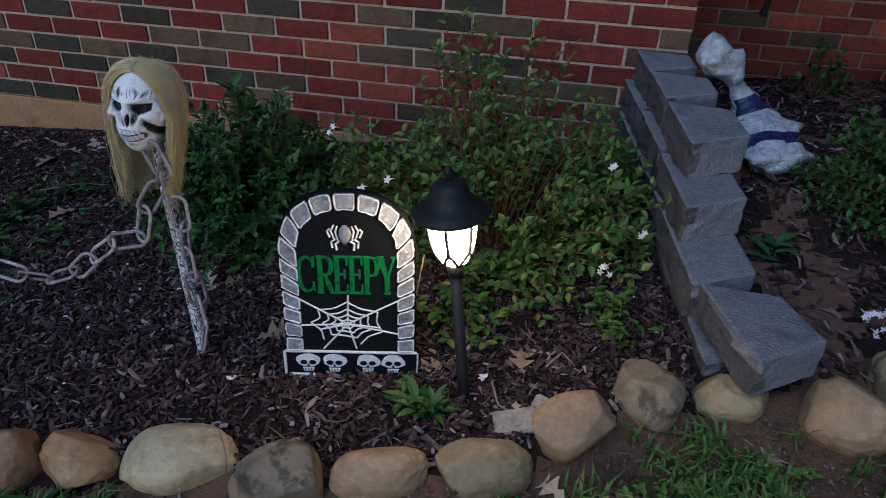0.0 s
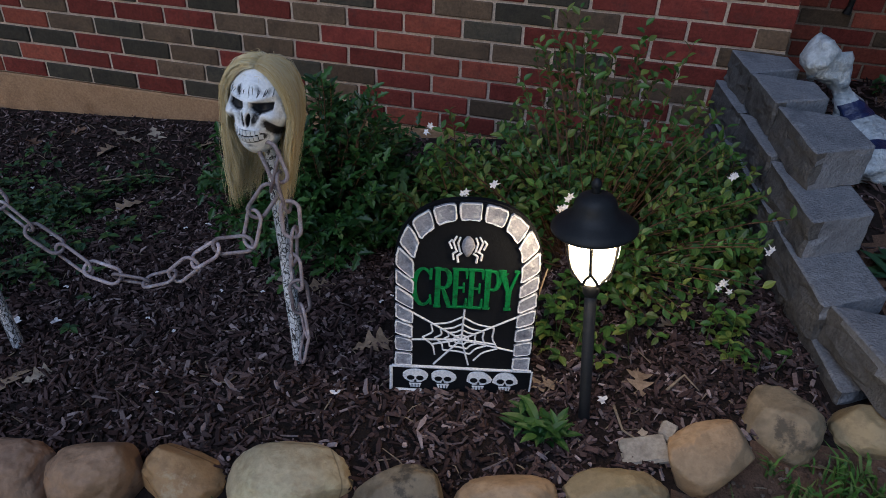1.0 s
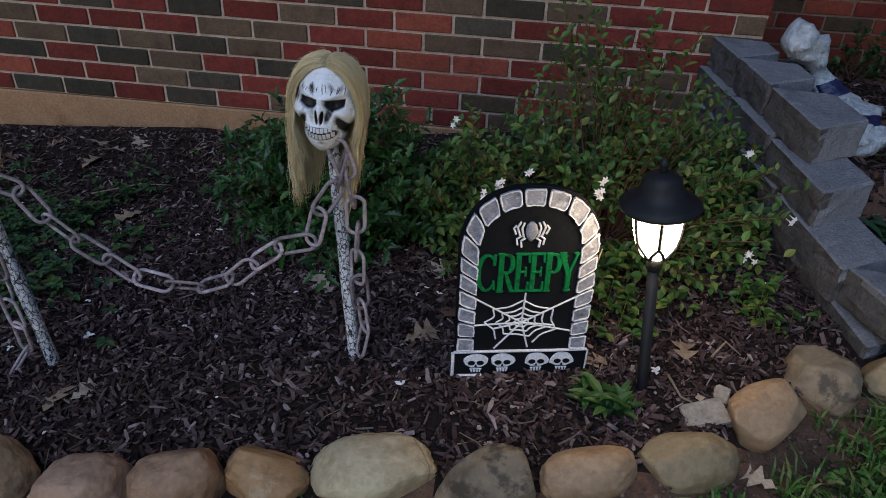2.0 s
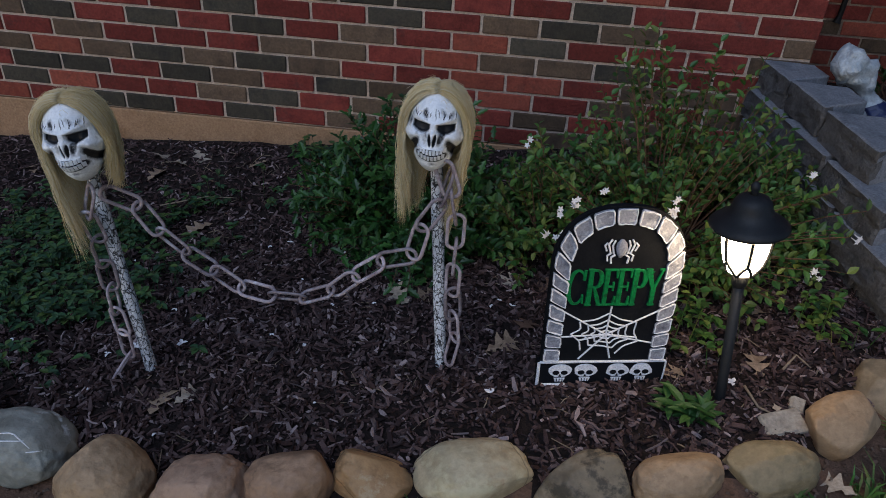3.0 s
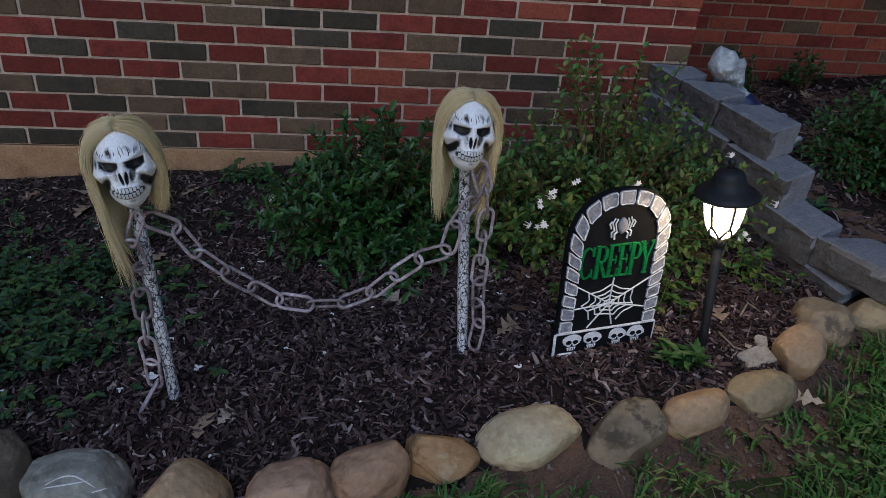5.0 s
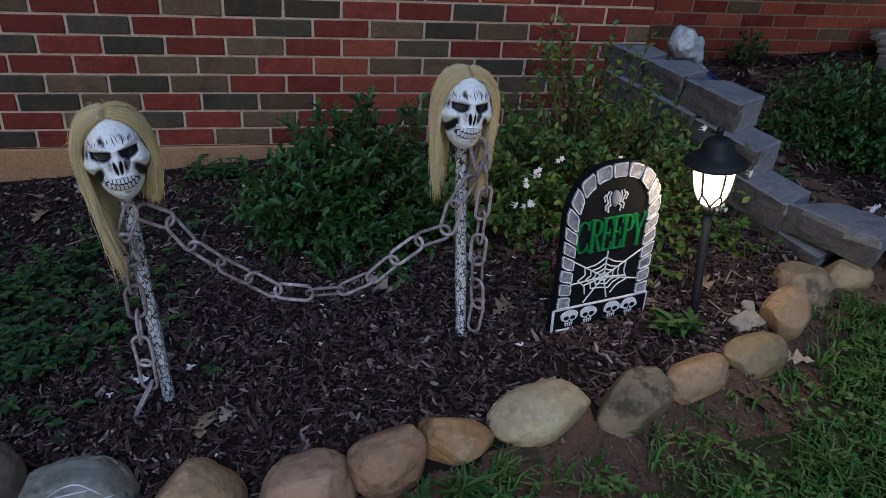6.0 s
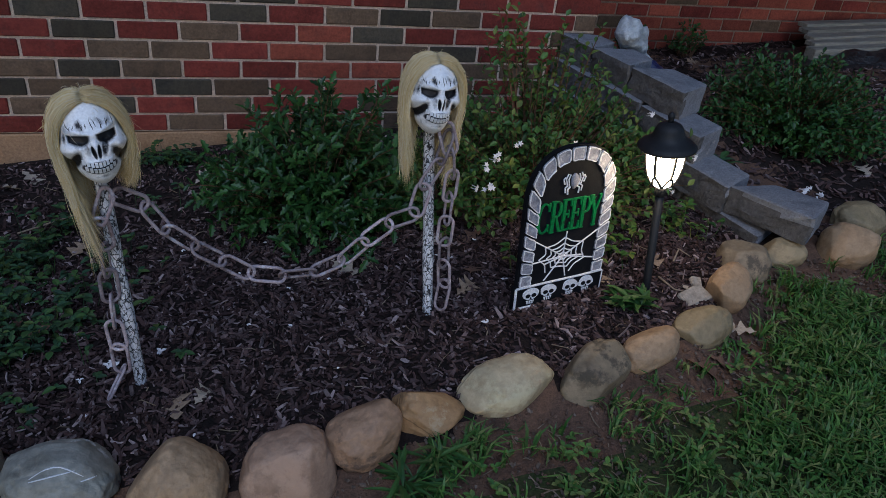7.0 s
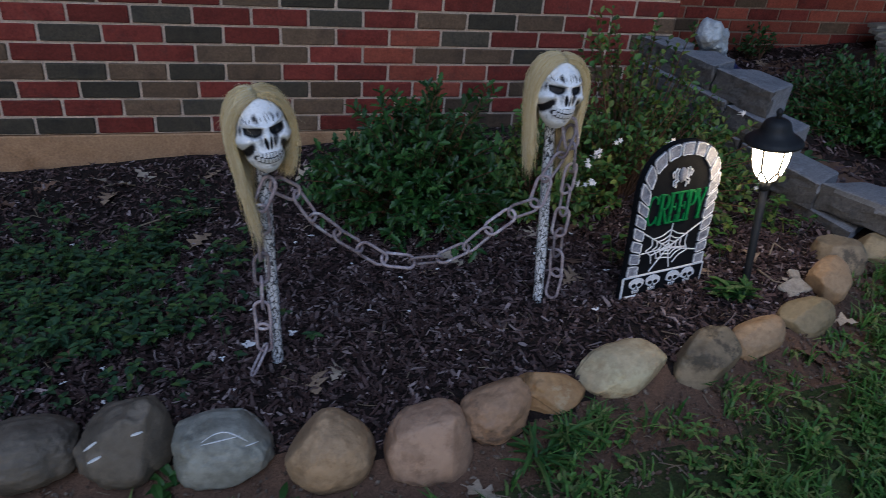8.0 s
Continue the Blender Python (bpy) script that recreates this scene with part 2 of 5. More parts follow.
# ---------------------------------------------------------------- retaining wall of concrete blocks
def block(ends, z_top, height, at_seed, tilt=0.0, side=0.155):
    """A tapered wall block. ends: plan points of its long left face, from the house outwards."""
    (xa, ya), (xb, yb) = ends
    a, b = Vector((xa, ya, 0)), Vector((xb, yb, 0))
    along = (b - a).normalized()
    across = Vector((-along.y, along.x, 0))
    length = (b - a).length
    ob = thing("retaining_block", Matrix.Translation((xa, ya, z_top - height)), "rough grey split-face concrete retaining wall block", "block", "retaining wall blocks")
    bm = bmesh.new()
    bmesh.ops.create_cube(bm, size=1.0)
    bmesh.ops.bevel(bm, geom=bm.edges[:], offset=0.035, segments=1, affect="EDGES")
    bmesh.ops.subdivide_edges(bm, edges=bm.edges[:], cuts=5, use_grid_fill=True)
    for v in bm.verts:
        u, s, h = v.co.y + 0.5, v.co.x + 0.5, v.co.z + 0.5
        taper = 0.055 * s
        p = along * (taper + u * (length - 2 * taper)) + across * (s * side)
        p.z = h * height + tilt * u
        rough = 0.010 if s < 0.2 else 0.0045
        if h > 0.93:
            rough = 0.0022
        q = Vector((p.x + at_seed, p.y, p.z))
        p += rough * noise.noise_vector(q * 24) + 0.4 * rough * noise.noise_vector(q * 70)
        v.co = p
    # The left split face takes the darker concrete, below the top edge.
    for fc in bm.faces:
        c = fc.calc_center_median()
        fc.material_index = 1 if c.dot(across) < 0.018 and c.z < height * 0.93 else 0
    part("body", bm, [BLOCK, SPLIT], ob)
    return ob


def edge(y, off=0.0):
    return (0.845 - 0.166 * y + off, y)


for top, off, cuts in (
    (0.125, -0.026, (-0.02, -0.30, -0.58, -0.88, -1.20)),
    (0.220, -0.034, (-0.06, -0.37, -0.70, -1.052)),
    (0.316, -0.026, (-0.02, -0.30, -0.58, -0.885)),
    (0.413, 0.0, (-0.02, -0.235, -0.462, -0.742)),
):
    for i in range(len(cuts) - 1):
        block((edge(cuts[i] - 0.003, off), edge(cuts[i + 1] + 0.003, off)), top - (0.0 if i % 2 else 0.004), 0.098, top * 40 + i * 3.1)
block(((1.000, -1.035), (1.077, -1.312)), 0.216, 0.092, 77.0, 0.027, 0.158)

# ---------------------------------------------------------------- border rocks
from mathutils.bvhtree import BVHTree


def rock_material(name, stops, patch=None, lo=0.56, hi=0.66, crack=0):
    stops = [tuple(c * 0.84 for c in s) for s in stops]
    m = material(name, stops, 11, 0.62, 0.45, 60, spec=0.4, depth=0.006, fine=0.4)
    overlay(m, tuple(v * 0.45 for v in stops[0]), 7, 0.6, 0.78, amount=0.6)
    overlay(m, tuple(min(0.6, v * 1.35) for v in stops[1]), 9, 0.55, 0.62, amount=0.55)
    if patch:
        overlay(m, patch, 6, lo, hi + 0.03, amount=0.85)
    if crack:
        overlay(m, tuple(v * 0.25 for v in stops[0]), crack, 0.010, 0.003, "crack", 0.6)
    return m


TAN = rock_material("tan_rock", [(0.34, 0.222, 0.118), (0.42, 0.29, 0.168), (0.28, 0.178, 0.092)])
CREAM = rock_material("cream_rock", [(0.50, 0.40, 0.22), (0.58, 0.48, 0.30), (0.40, 0.29, 0.15)], (0.32, 0.16, 0.075), 0.54, 0.62, 4.5)
PINK = rock_material("pink_rock", [(0.35, 0.21, 0.13), (0.41, 0.27, 0.18), (0.28, 0.17, 0.105)])
BARNACLED = rock_material("crusted_rock", [(0.33, 0.21, 0.12), (0.38, 0.24, 0.145), (0.27, 0.17, 0.10)], (0.10, 0.07, 0.05), 0.58, 0.6)
ORANGE = rock_material("orange_rock", [(0.36, 0.20, 0.085), (0.42, 0.26, 0.12), (0.30, 0.165, 0.07)], (0.42, 0.32, 0.19), 0.58, 0.6, 5)
OLIVE = rock_material("olive_rock", [(0.24, 0.19, 0.095), (0.32, 0.25, 0.14), (0.19, 0.145, 0.075)])
BROWN = rock_material("brown_rock", [(0.21, 0.16, 0.095), (0.28, 0.22, 0.14), (0.14, 0.105, 0.065)], (0.05, 0.042, 0.03), 0.56, 0.58)
GREY = rock_material("grey_rock", [(0.24, 0.24, 0.20), (0.31, 0.31, 0.27), (0.19, 0.185, 0.15)], (0.55, 0.57, 0.58), 0.58, 0.6)
DARK = rock_material("dark_grey_rock", [(0.12, 0.10, 0.075), (0.155, 0.13, 0.10), (0.085, 0.072, 0.055)], (0.5, 0.52, 0.55), 0.66, 0.68)


def rock(x, y, z, length, depth, height, yaw, mat, label, seed, square=0.35, lump=0.10, peak=0.0, roll=0.0, facets=2, waist=0.0):
    ob = thing("border_rock", pose(x, y, z, 0, roll, yaw), label, "rock", "border rocks")
    bm = bmesh.new()
    bmesh.ops.create_icosphere(bm, subdivisions=6, radius=1.0)
    rr = random.Random(int(seed * 10))
    flats = [(Vector((rr.gauss(0, 1), rr.gauss(0, 1) - 0.3, rr.gauss(0, 0.8) + 0.3)).normalized(), rr.uniform(0.68, 0.84)) for _ in range(facets)]
    for v in bm.verts:
        n = v.co.normalized()
        e = 1.0 - square * 0.6
        q = Vector([math.copysign(abs(c) ** e, c) for c in n])
        q = n.lerp(q, 0.6)
        k = 1 + lump * noise.noise(n * 1.3 + Vector((seed, 0, 0))) + 0.5 * lump * noise.noise(n * 2.9 + Vector((0, seed, 0)))
        k += 0.03 * noise.noise(n * 5 + Vector((0, 0, seed))) + 0.012 * noise.noise(n * 13 + Vector((0, 0, seed)))
        q *= k
        q.z += peak * q.x * max(0.0, q.z)
        q.x *= 1.0 - waist * max(0.0, q.z)
        for d, cut in flats:
            over = q.dot(d) - cut
            if over > 0:
                q -= d * (over * over / (over + (0.10 if facets > 5 else 0.18)))
        v.co = Vector((q.x * length / 2, q.y * depth / 2, q.z * height / 2))
    part("stone", bm, mat, ob, smooth=True)
    return ob


rock(-1.19, -1.588, -0.02, 0.20, 0.15, 0.125, 4, DARK, "dull dark grey rounded border rock", 1.0)
scraped_rock = rock(-1.0, -1.622, 0.01, 0.178, 0.15, 0.175, 5, DARK, "lumpy dark grey rock with white scrapes", 2.3, 0.2, 0.16, 0.42)
grey_rock = rock(-0.815, -1.651, -0.008, 0.195, 0.145, 0.142, -3, GREY, "smooth grey-green rock with white scratch marks", 3.1, 0.6, 0.08, -0.1)
rock(-0.613, -1.711, 0.014, 0.178, 0.154, 0.172, 0, TAN, "smooth egg-shaped tan border rock", 4.4, 0.1, 0.04, -0.14, waist=0.22)
rock(-0.416, -1.726, 0.017, 0.182, 0.15, 0.158, 4, PINK, "pinkish tan flat-topped border rock", 5.2, 0.6, 0.08, 0.22, waist=0.10)
rock(-0.259, -1.681, 0.046, 0.168, 0.125, 0.136, 26, BARNACLED, "pinkish rock with dark crusted patches", 6.6, 0.25, 0.10, 0.25, facets=4)
rock(-0.119, -1.640, 0.036, 0.155, 0.105, 0.100, -14, ORANGE, "cracked orange-brown border rock", 7.9, 0.4, 0.14, -0.38, facets=7)
rock(0.063, -1.610, 0.053, 0.224, 0.132, 0.116, 10, CREAM, "large cream rock with rust stain and cracks", 8.3, 0.25, 0.06, 0.12)
rock(0.266, -1.626, 0.066, 0.176, 0.115, 0.150, 16, BROWN, "angular brown rock with dark damp foot", 9.1, 0.45, 0.12, 0.42, facets=8)
rock(0.438, -1.575, 0.074, 0.172, 0.095, 0.104, 20, TAN, "oblong tan border rock", 10.7, 0.45, 0.06, 0.14, facets=3)
rock(0.614, -1.525, 0.076, 0.181, 0.102, 0.112, 14, OLIVE, "oblong olive-tan border rock", 11.2, 0.4, 0.07, 0.08, facets=4)
rock(0.765, -1.419, 0.113, 0.176, 0.105, 0.118, 30, TAN, "squarish tan rock lit by the path lamp", 12.5, 0.7, 0.08, 0.06, facets=7)
rock(0.902, -1.289, 0.098, 0.147, 0.118, 0.122, -30, BROWN, "flat-faced olive-grey border rock", 13.4, 0.7, 0.1, facets=6)
rock(1.067, -1.262, 0.104, 0.15, 0.11, 0.088, 0, OLIVE, "brown rock wedged under a concrete block", 14.8, 0.4, 0.1, facets=6)
rock(1.262, -1.295, 0.135, 0.165, 0.13, 0.142, -10, TAN, "large rounded tan border rock", 15.6, 0.4, 0.1, 0.1, facets=4)
rock(1.42, -1.165, 0.135, 0.185, 0.14, 0.12, 20, OLIVE, "rounded olive-brown border rock", 16.9, 0.4, 0.1, facets=4)

# chalky white scratches and scrapes on the grey rocks
CHALK = material("chalk_scrape", [(0.62, 0.64, 0.66), (0.74, 0.75, 0.77)], 60, 0.9, 0.2)


def scrape(rock_ob, paths, width):
    stone = rock_ob.children[0]
    bvh = BVHTree.FromPolygons([v.co for v in stone.data.vertices], [p.vertices for p in stone.data.polygons])
    for path in paths:
        pts = []
        for x, z in path:
            hit = bvh.ray_cast(Vector((x, -0.3, z + 0.25)), Vector((0, 0.77, -0.64)))[0]
            if hit:
                pts.append(hit)
        if len(pts) > 2:
            v, f = tube(pts, [width * (0.4 + 0.6 * math.sin(math.pi * (k + 0.5) / len(pts))) for k in range(len(pts))], 5)
            link_mesh("scrape", v, f, CHALK, stone, "white chalky scratch")


scrape(grey_rock, [[(-0.035 + 0.012 * k, 0.028 + 0.02 * math.sin(k * 0.5)) for k in range(8)], [(-0.035 + 0.01 * k, 0.022 + 0.002 * k) for k in range(8)],
                   [(0.045 + 0.006 * k, 0.01 + 0.002 * k) for k in range(5)]], 0.0016)
scrape(scraped_rock, [[(-0.065 + 0.004 * k, 0.0 + 0.003 * k) for k in range(7)], [(-0.06 + 0.004 * k, -0.03 + 0.002 * k) for k in range(7)],
                      [(0.02 + 0.004 * k, 0.02 + 0.001 * k) for k in range(6)]], 0.0034)

# ---------------------------------------------------------------- tombstone
TOMB_W, TOMB_H, SPRING = 0.277, 0.418, 0.285


def tomb_edge(inset, n=28):
    """The upper outline of the tombstone, inset by a width, from its left foot to its right foot."""
    half = TOMB_W / 2 - 0.006 - inset
    rise = TOMB_H - SPRING - inset
    pts = [(-half, 0.062)]
    for k in range(n + 1):
        a = math.pi * (1 - k / n)
        c, s = math.cos(a), math.sin(a)
        e = 0.86
        pts.append((half * math.copysign(abs(c) ** e, c), SPRING + rise * abs(s) ** e))
    return pts + [(half, 0.062)]


def tombstone():
    stone = thing("tombstone", pose(0.3075, -1.334, 0.064, -5.0, 0, 12.0), "black foam tombstone with white stone border and green lettering", "tombstone")
    h = TOMB_W / 2
    outline = [(-h, 0.0), (-h, 0.063)] + tomb_edge(0.0)[1:-1] + [(h, 0.063), (h, 0.0)]
    outline[1:2] = [(-h, 0.063), (-h + 0.006, 0.063)]
    outline[-2:-1] = [(h - 0.006, 0.063), (h, 0.063)]
    part("slab", prism(outline[::-1], 0.0, 0.015, 0.003), BLACKPAINT, stone)

    def along(inset):
        pts = [Vector(p) for p in tomb_edge(inset, 60)]
        run = [0.0]
        for p, q in zip(pts, pts[1:]):
            run.append(run[-1] + (q - p).length)
        return pts, run

    op, orun = along(0.0035)
    ip, irun = along(0.0365)

    def at(pts, run, s):
        s *= run[-1]
        return (float(np.interp(s, run, [p.x for p in pts])), float(np.interp(s, run, [p.y for p in pts])))

    rr = random.Random(4)
    lengths = [0.036] * 6 + [0.046] * 9 + [0.036] * 6
    total, s = sum(lengths), 0.0
    for k, l in enumerate(lengths):
        a, b = s / total, (s + l) / total
        s += l
        g = 0.0032
        q = []
        for u in (a + g, (a + b) / 2, b - g):
            q.append(at(op, orun, u))
        for u in (b - g, (a + b) / 2, a + g):
            q.append(at(ip, irun, u))
        r = []
        for (xa, za), (xb, zb) in zip(q, q[1:] + q[:1]):
            r += [(xa + (xb - xa) * w, za + (zb - za) * w) for w in (0.14, 0.5, 0.86)]
        q = r
        q = [(x + rr.uniform(-1, 1) * 0.0007, z + rr.uniform(-1, 1) * 0.0007) for x, z in q]
        part("edge_stone", prism(q, -0.004, 0.002, 0.002), STONEPAINT, stone, "grey stone painted with white edges" if not k else "")

        # white dry-brushed rim of the stone
        cx, cz = sum(x for x, _ in q) / len(q), sum(z for _, z in q) / len(q)
        rim = [Vector((x + (cx - x) * 0.08, -0.0045, z + (cz - z) * 0.08)) for x, z in q]
        v, f = tube(rim, [0.0017 * rr.uniform(0.4, 1.35) for _ in rim], 5, True)
        link_mesh("rim", v, f, WHITEPAINT, stone)

    def stroke(name, pts, width, mat, depth=-0.002):
        v, f = tube([(x, depth, z) for x, z in pts], width, 6)
        return link_mesh(name, v, f, mat, stone)

    # base border
    stroke("base_line", [(-h + 0.004, 0.061), (-0.05, 0.0615), (0.06, 0.0605), (h - 0.004, 0.0615)], 0.003, WHITEPAINT)
    stroke("base_line", [(-h + 0.002, 0.060), (-h + 0.0025, 0.03), (-h + 0.002, 0.003)], 0.0034, WHITEPAINT)
    stroke("base_line", [(-h + 0.002, 0.003), (-h + 0.04, 0.0025), (-h + 0.062, 0.003)], 0.0034, WHITEPAINT)
    stroke("base_line", [(h - 0.002, 0.060), (h - 0.0025, 0.03), (h - 0.004, 0.004)], 0.0018, WHITEPAINT)

    # raised serif letters
    lx0, lx1, lz0, lz1 = -0.099, 0.095, 0.201, 0.284
    jitter = random.Random(12)
    count = [0]

    def ribbon(letter, pts, widths):
        """A flat raised stroke along pts of the letter field (0..1 across, 0..1 up), with a width in metres for each."""
        p = [Vector((lx0 + (lx1 - lx0) * x, lz0 + (lz1 - lz0) * z)) for x, z in pts]
        left, right = [], []
        for i, c in enumerate(p):
            d = (p[min(i + 1, len(p) - 1)] - p[max(i - 1, 0)]).normalized()
            w = (widths[i] if isinstance(widths, (list, tuple)) else widths) * jitter.uniform(0.9, 1.12) / 2
            left.append((c.x - d.y * w, c.y + d.x * w))
            right.append((c.x + d.y * w, c.y - d.x * w))
        count[0] += 1
        bm = prism(left + right[::-1], -0.0035 - 0.00025 * (count[0] % 6), 0.001, 0.0006, 1)
        bm.to_mesh(scratch)
        letter.from_mesh(scratch)
        bm.free()

    def serif(letter, x, z, half=0.034):
        ribbon(letter, [(x - half, z), (x, z), (x + half, z)], [0.0035, 0.005, 0.0035])

    def bow(cx, cz, rx, rz, a0, a1, n=14):
        return [(cx + rx * math.cos(radians(a0 + (a1 - a0) * k / n)), cz + rz * math.sin(radians(a0 + (a1 - a0) * k / n))) for k in range(n + 1)]

    scratch = bpy.data.meshes.new("letter_scratch")
    STEM, THIN = 0.0098, 0.0045

    def letter_c(bm):
        arc = bow(0.105, 0.5, 0.088, 0.46, 42, 318, 20)
        ribbon(bm, arc, [THIN + (STEM - THIN) * max(0.0, -math.cos(radians(42 + 276 * k / 20))) for k in range(21)])
        ribbon(bm, [(0.172, 0.70), (0.176, 0.97)], 0.0055)
        ribbon(bm, [(0.170, 0.30), (0.180, 0.06)], 0.0045)

    def bowl(bm, x, wide):
        ribbon(bm, [(x, 0.96), (x + wide * 0.55, 0.96)] + bow(x + wide * 0.55, 0.73, wide * 0.5, 0.23, 90, -90, 10) + [(x, 0.50)],
               [THIN, THIN] + [THIN + 0.005 * math.cos(radians(90 - 18 * k)) for k in range(11)] + [THIN])

    def stem(bm, x):
        ribbon(bm, [(x, 0.0), (x + 0.002, 0.5), (x, 1.0)], STEM)
        serif(bm, x, 0.02)
        serif(bm, x, 0.98)

    def letter_r(bm):
        stem(bm, 0.238)
        bowl(bm, 0.238, 0.108)
        ribbon(bm, [(0.285, 0.50), (0.325, 0.22), (0.352, 0.03)], [THIN, 0.0085, 0.008])
        serif(bm, 0.352, 0.02, 0.024)

    def letter_e(bm, x):
        stem(bm, x)
        for z in (0.02, 0.52, 0.98):
            ribbon(bm, [(x, z), (x + (0.08 if z == 0.52 else 0.105), z)], THIN)
        ribbon(bm, [(x + 0.100, 0.98), (x + 0.104, 0.76)], [0.006, 0.0035])
        ribbon(bm, [(x + 0.100, 0.02), (x + 0.106, 0.25)], [0.006, 0.0035])
        ribbon(bm, [(x + 0.078, 0.40), (x + 0.078, 0.64)], 0.004)

    def letter_p(bm):
        stem(bm, 0.703)
        bowl(bm, 0.703, 0.10)

    def letter_y(bm):
        ribbon(bm, [(0.835, 0.97), (0.865, 0.72), (0.902, 0.44)], [0.0095, 0.0095, 0.008])
        ribbon(bm, [(0.975, 0.97), (0.945, 0.72), (0.906, 0.44)], [0.005, 0.005, 0.006])
        ribbon(bm, [(0.904, 0.46), (0.904, 0.0)], STEM)
        serif(bm, 0.904, 0.02)
        serif(bm, 0.835, 0.98)
        serif(bm, 0.972, 0.98, 0.028)

    for k, build in enumerate((letter_c, letter_r, lambda b: letter_e(b, 0.405), lambda b: letter_e(b, 0.553), letter_p, letter_y)):
        bm = bmesh.new()
        build(bm)
        part("letter", bm, GREENPAINT, stone, "raised green serif letter of the word CREEPY" if not k else "")
    bpy.data.meshes.remove(scratch)

    # web
    hub = Vector((-0.004, 0.129))
    rays = [(-0.1, 0.187), (-0.05, 0.157), (-0.001, 0.197), (0.05, 0.157), (0.1, 0.187), (0.062, 0.121), (0.095, 0.107),
            (0.033, 0.083), (0.012, 0.07), (-0.025, 0.08), (-0.055, 0.068), (-0.06, 0.115), (-0.098, 0.124)]
    for i, e in enumerate(rays):
        if i in (1, 3, 9, 7):
            continue
        e = Vector(e)
        stroke("web_ray", [hub.lerp(e, k / 4) for k in range(5)], 0.0019, WHITEPAINT, -0.0012)
    spokes = [math.radians(a) for a in (90, 142, 178, 228, 290, 340, 35)]
    for ring, r in enumerate((0.014, 0.028, 0.044, 0.064)):
        n = len(spokes)
        for i in range(n):
            if ring == 3 and i in (3,):
                continue
            a0, a1 = spokes[i], spokes[(i + 1) % n] + (2 * math.pi if spokes[(i + 1) % n] < spokes[i] else 0)
            pts = []
            for k in range(6):
                a = a0 + (a1 - a0) * k / 5
                dip = 1 - 0.2 * math.sin(math.pi * k / 5)
                pts.append((hub.x + 1.15 * r * dip * math.cos(a), hub.y + 0.80 * r * dip * math.sin(a)))
            stroke("web_ring", pts, 0.0017, WHITEPAINT, -0.0012)

    # spider
    cx, cz = -0.002, 0.330
    v, f = tube([(cx, -0.001, cz + 0.019), (cx, -0.002, cz + 0.012), (cx + 0.001, -0.003, cz), (cx, -0.002, cz - 0.012), (cx, -0.001, cz - 0.02)],
                [0.003, 0.0095, 0.0125, 0.008, 0.003], 10)
    link_mesh("spider_body", [(x, y * 0.5 if y > 0 else max(y, -0.006), z) for x, y, z in v], f, STONEPAINT, stone, smooth=True)
    for sgn in (-1, 1):
        for a, bulge, top, bot in ((0.0135, 0.004, 0.017, -0.012), (0.020, 0.006, 0.019, -0.010), (0.028, 0.005, 0.012, -0.006)):
            stroke("spider_leg", [(cx + sgn * a, cz + top), (cx + sgn * (a + bulge), cz + (top + bot) / 2 + 0.003), (cx + sgn * a, cz + bot)], 0.0019, WHITEPAINT)
        stroke("spider_leg", [(cx + sgn * 0.010, cz - 0.014), (cx + sgn * 0.018, cz - 0.02), (cx + sgn * 0.016, cz - 0.033)], 0.0022, WHITEPAINT)
        stroke("spider_leg", [(cx + sgn * 0.018, cz - 0.010), (cx + sgn * 0.026, cz - 0.016), (cx + sgn * 0.024, cz - 0.028)], 0.002, WHITEPAINT)

    # four small painted skull emblems on the base
    for k, (sx, turn) in enumerate(((-0.089, 0.0), (-0.035, 0.12), (0.034, 0.0), (0.086, 0.2))):
        ring = [(sx + 0.0245 * math.cos(a) * (1 + 0.1 * math.sin(3 * a + k)), 0.036 + 0.019 * math.sin(a)) for a in [math.radians(-20 + 220 * i / 10) for i in range(11)]]
        ring += [(sx - 0.010, 0.022), (sx + 0.010, 0.022)]
        skull = part("skull_emblem", prism(ring[::-1], -0.0025, 0.001, 0.0008, 1), WHITEPAINT, stone, "small white painted skull shape" if not k else "")
        for ex in (-0.009, 0.009):
            hole = [(sx + ex + 0.0075 * math.cos(a), 0.034 + 0.0055 * math.sin(a)) for a in [i * math.pi / 5 for i in range(10)]]
            part("socket", prism(hole[::-1], -0.0035, 0.0), BLACKPAINT, skull)
        part("nose", prism([(sx - 0.003, 0.024), (sx + 0.003, 0.024), (sx + 0.0005, 0.030), (sx - 0.0005, 0.030)], -0.0035, 0.0), BLACKPAINT, skull)
        for gx2 in (-0.006, 0.0, 0.006):
            part("tooth_gap", prism([(sx + gx2 - 0.0007, 0.011), (sx + gx2 + 0.0007, 0.011), (sx + gx2 + 0.0007, 0.0185), (sx + gx2 - 0.0007, 0.0185)], -0.0035, 0.0), BLACKPAINT, skull)
        jaw = [(sx - 0.012, 0.019), (sx + 0.012, 0.019), (sx + 0.009, 0.010), (sx - 0.009, 0.010)]
        part("jaw", prism(jaw, -0.0025, 0.001, 0.0008, 1), WHITEPAINT, skull)
    return stone


tombstone()

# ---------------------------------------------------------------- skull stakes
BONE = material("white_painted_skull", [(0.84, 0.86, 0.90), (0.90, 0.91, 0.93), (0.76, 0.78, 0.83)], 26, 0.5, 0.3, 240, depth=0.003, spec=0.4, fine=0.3)


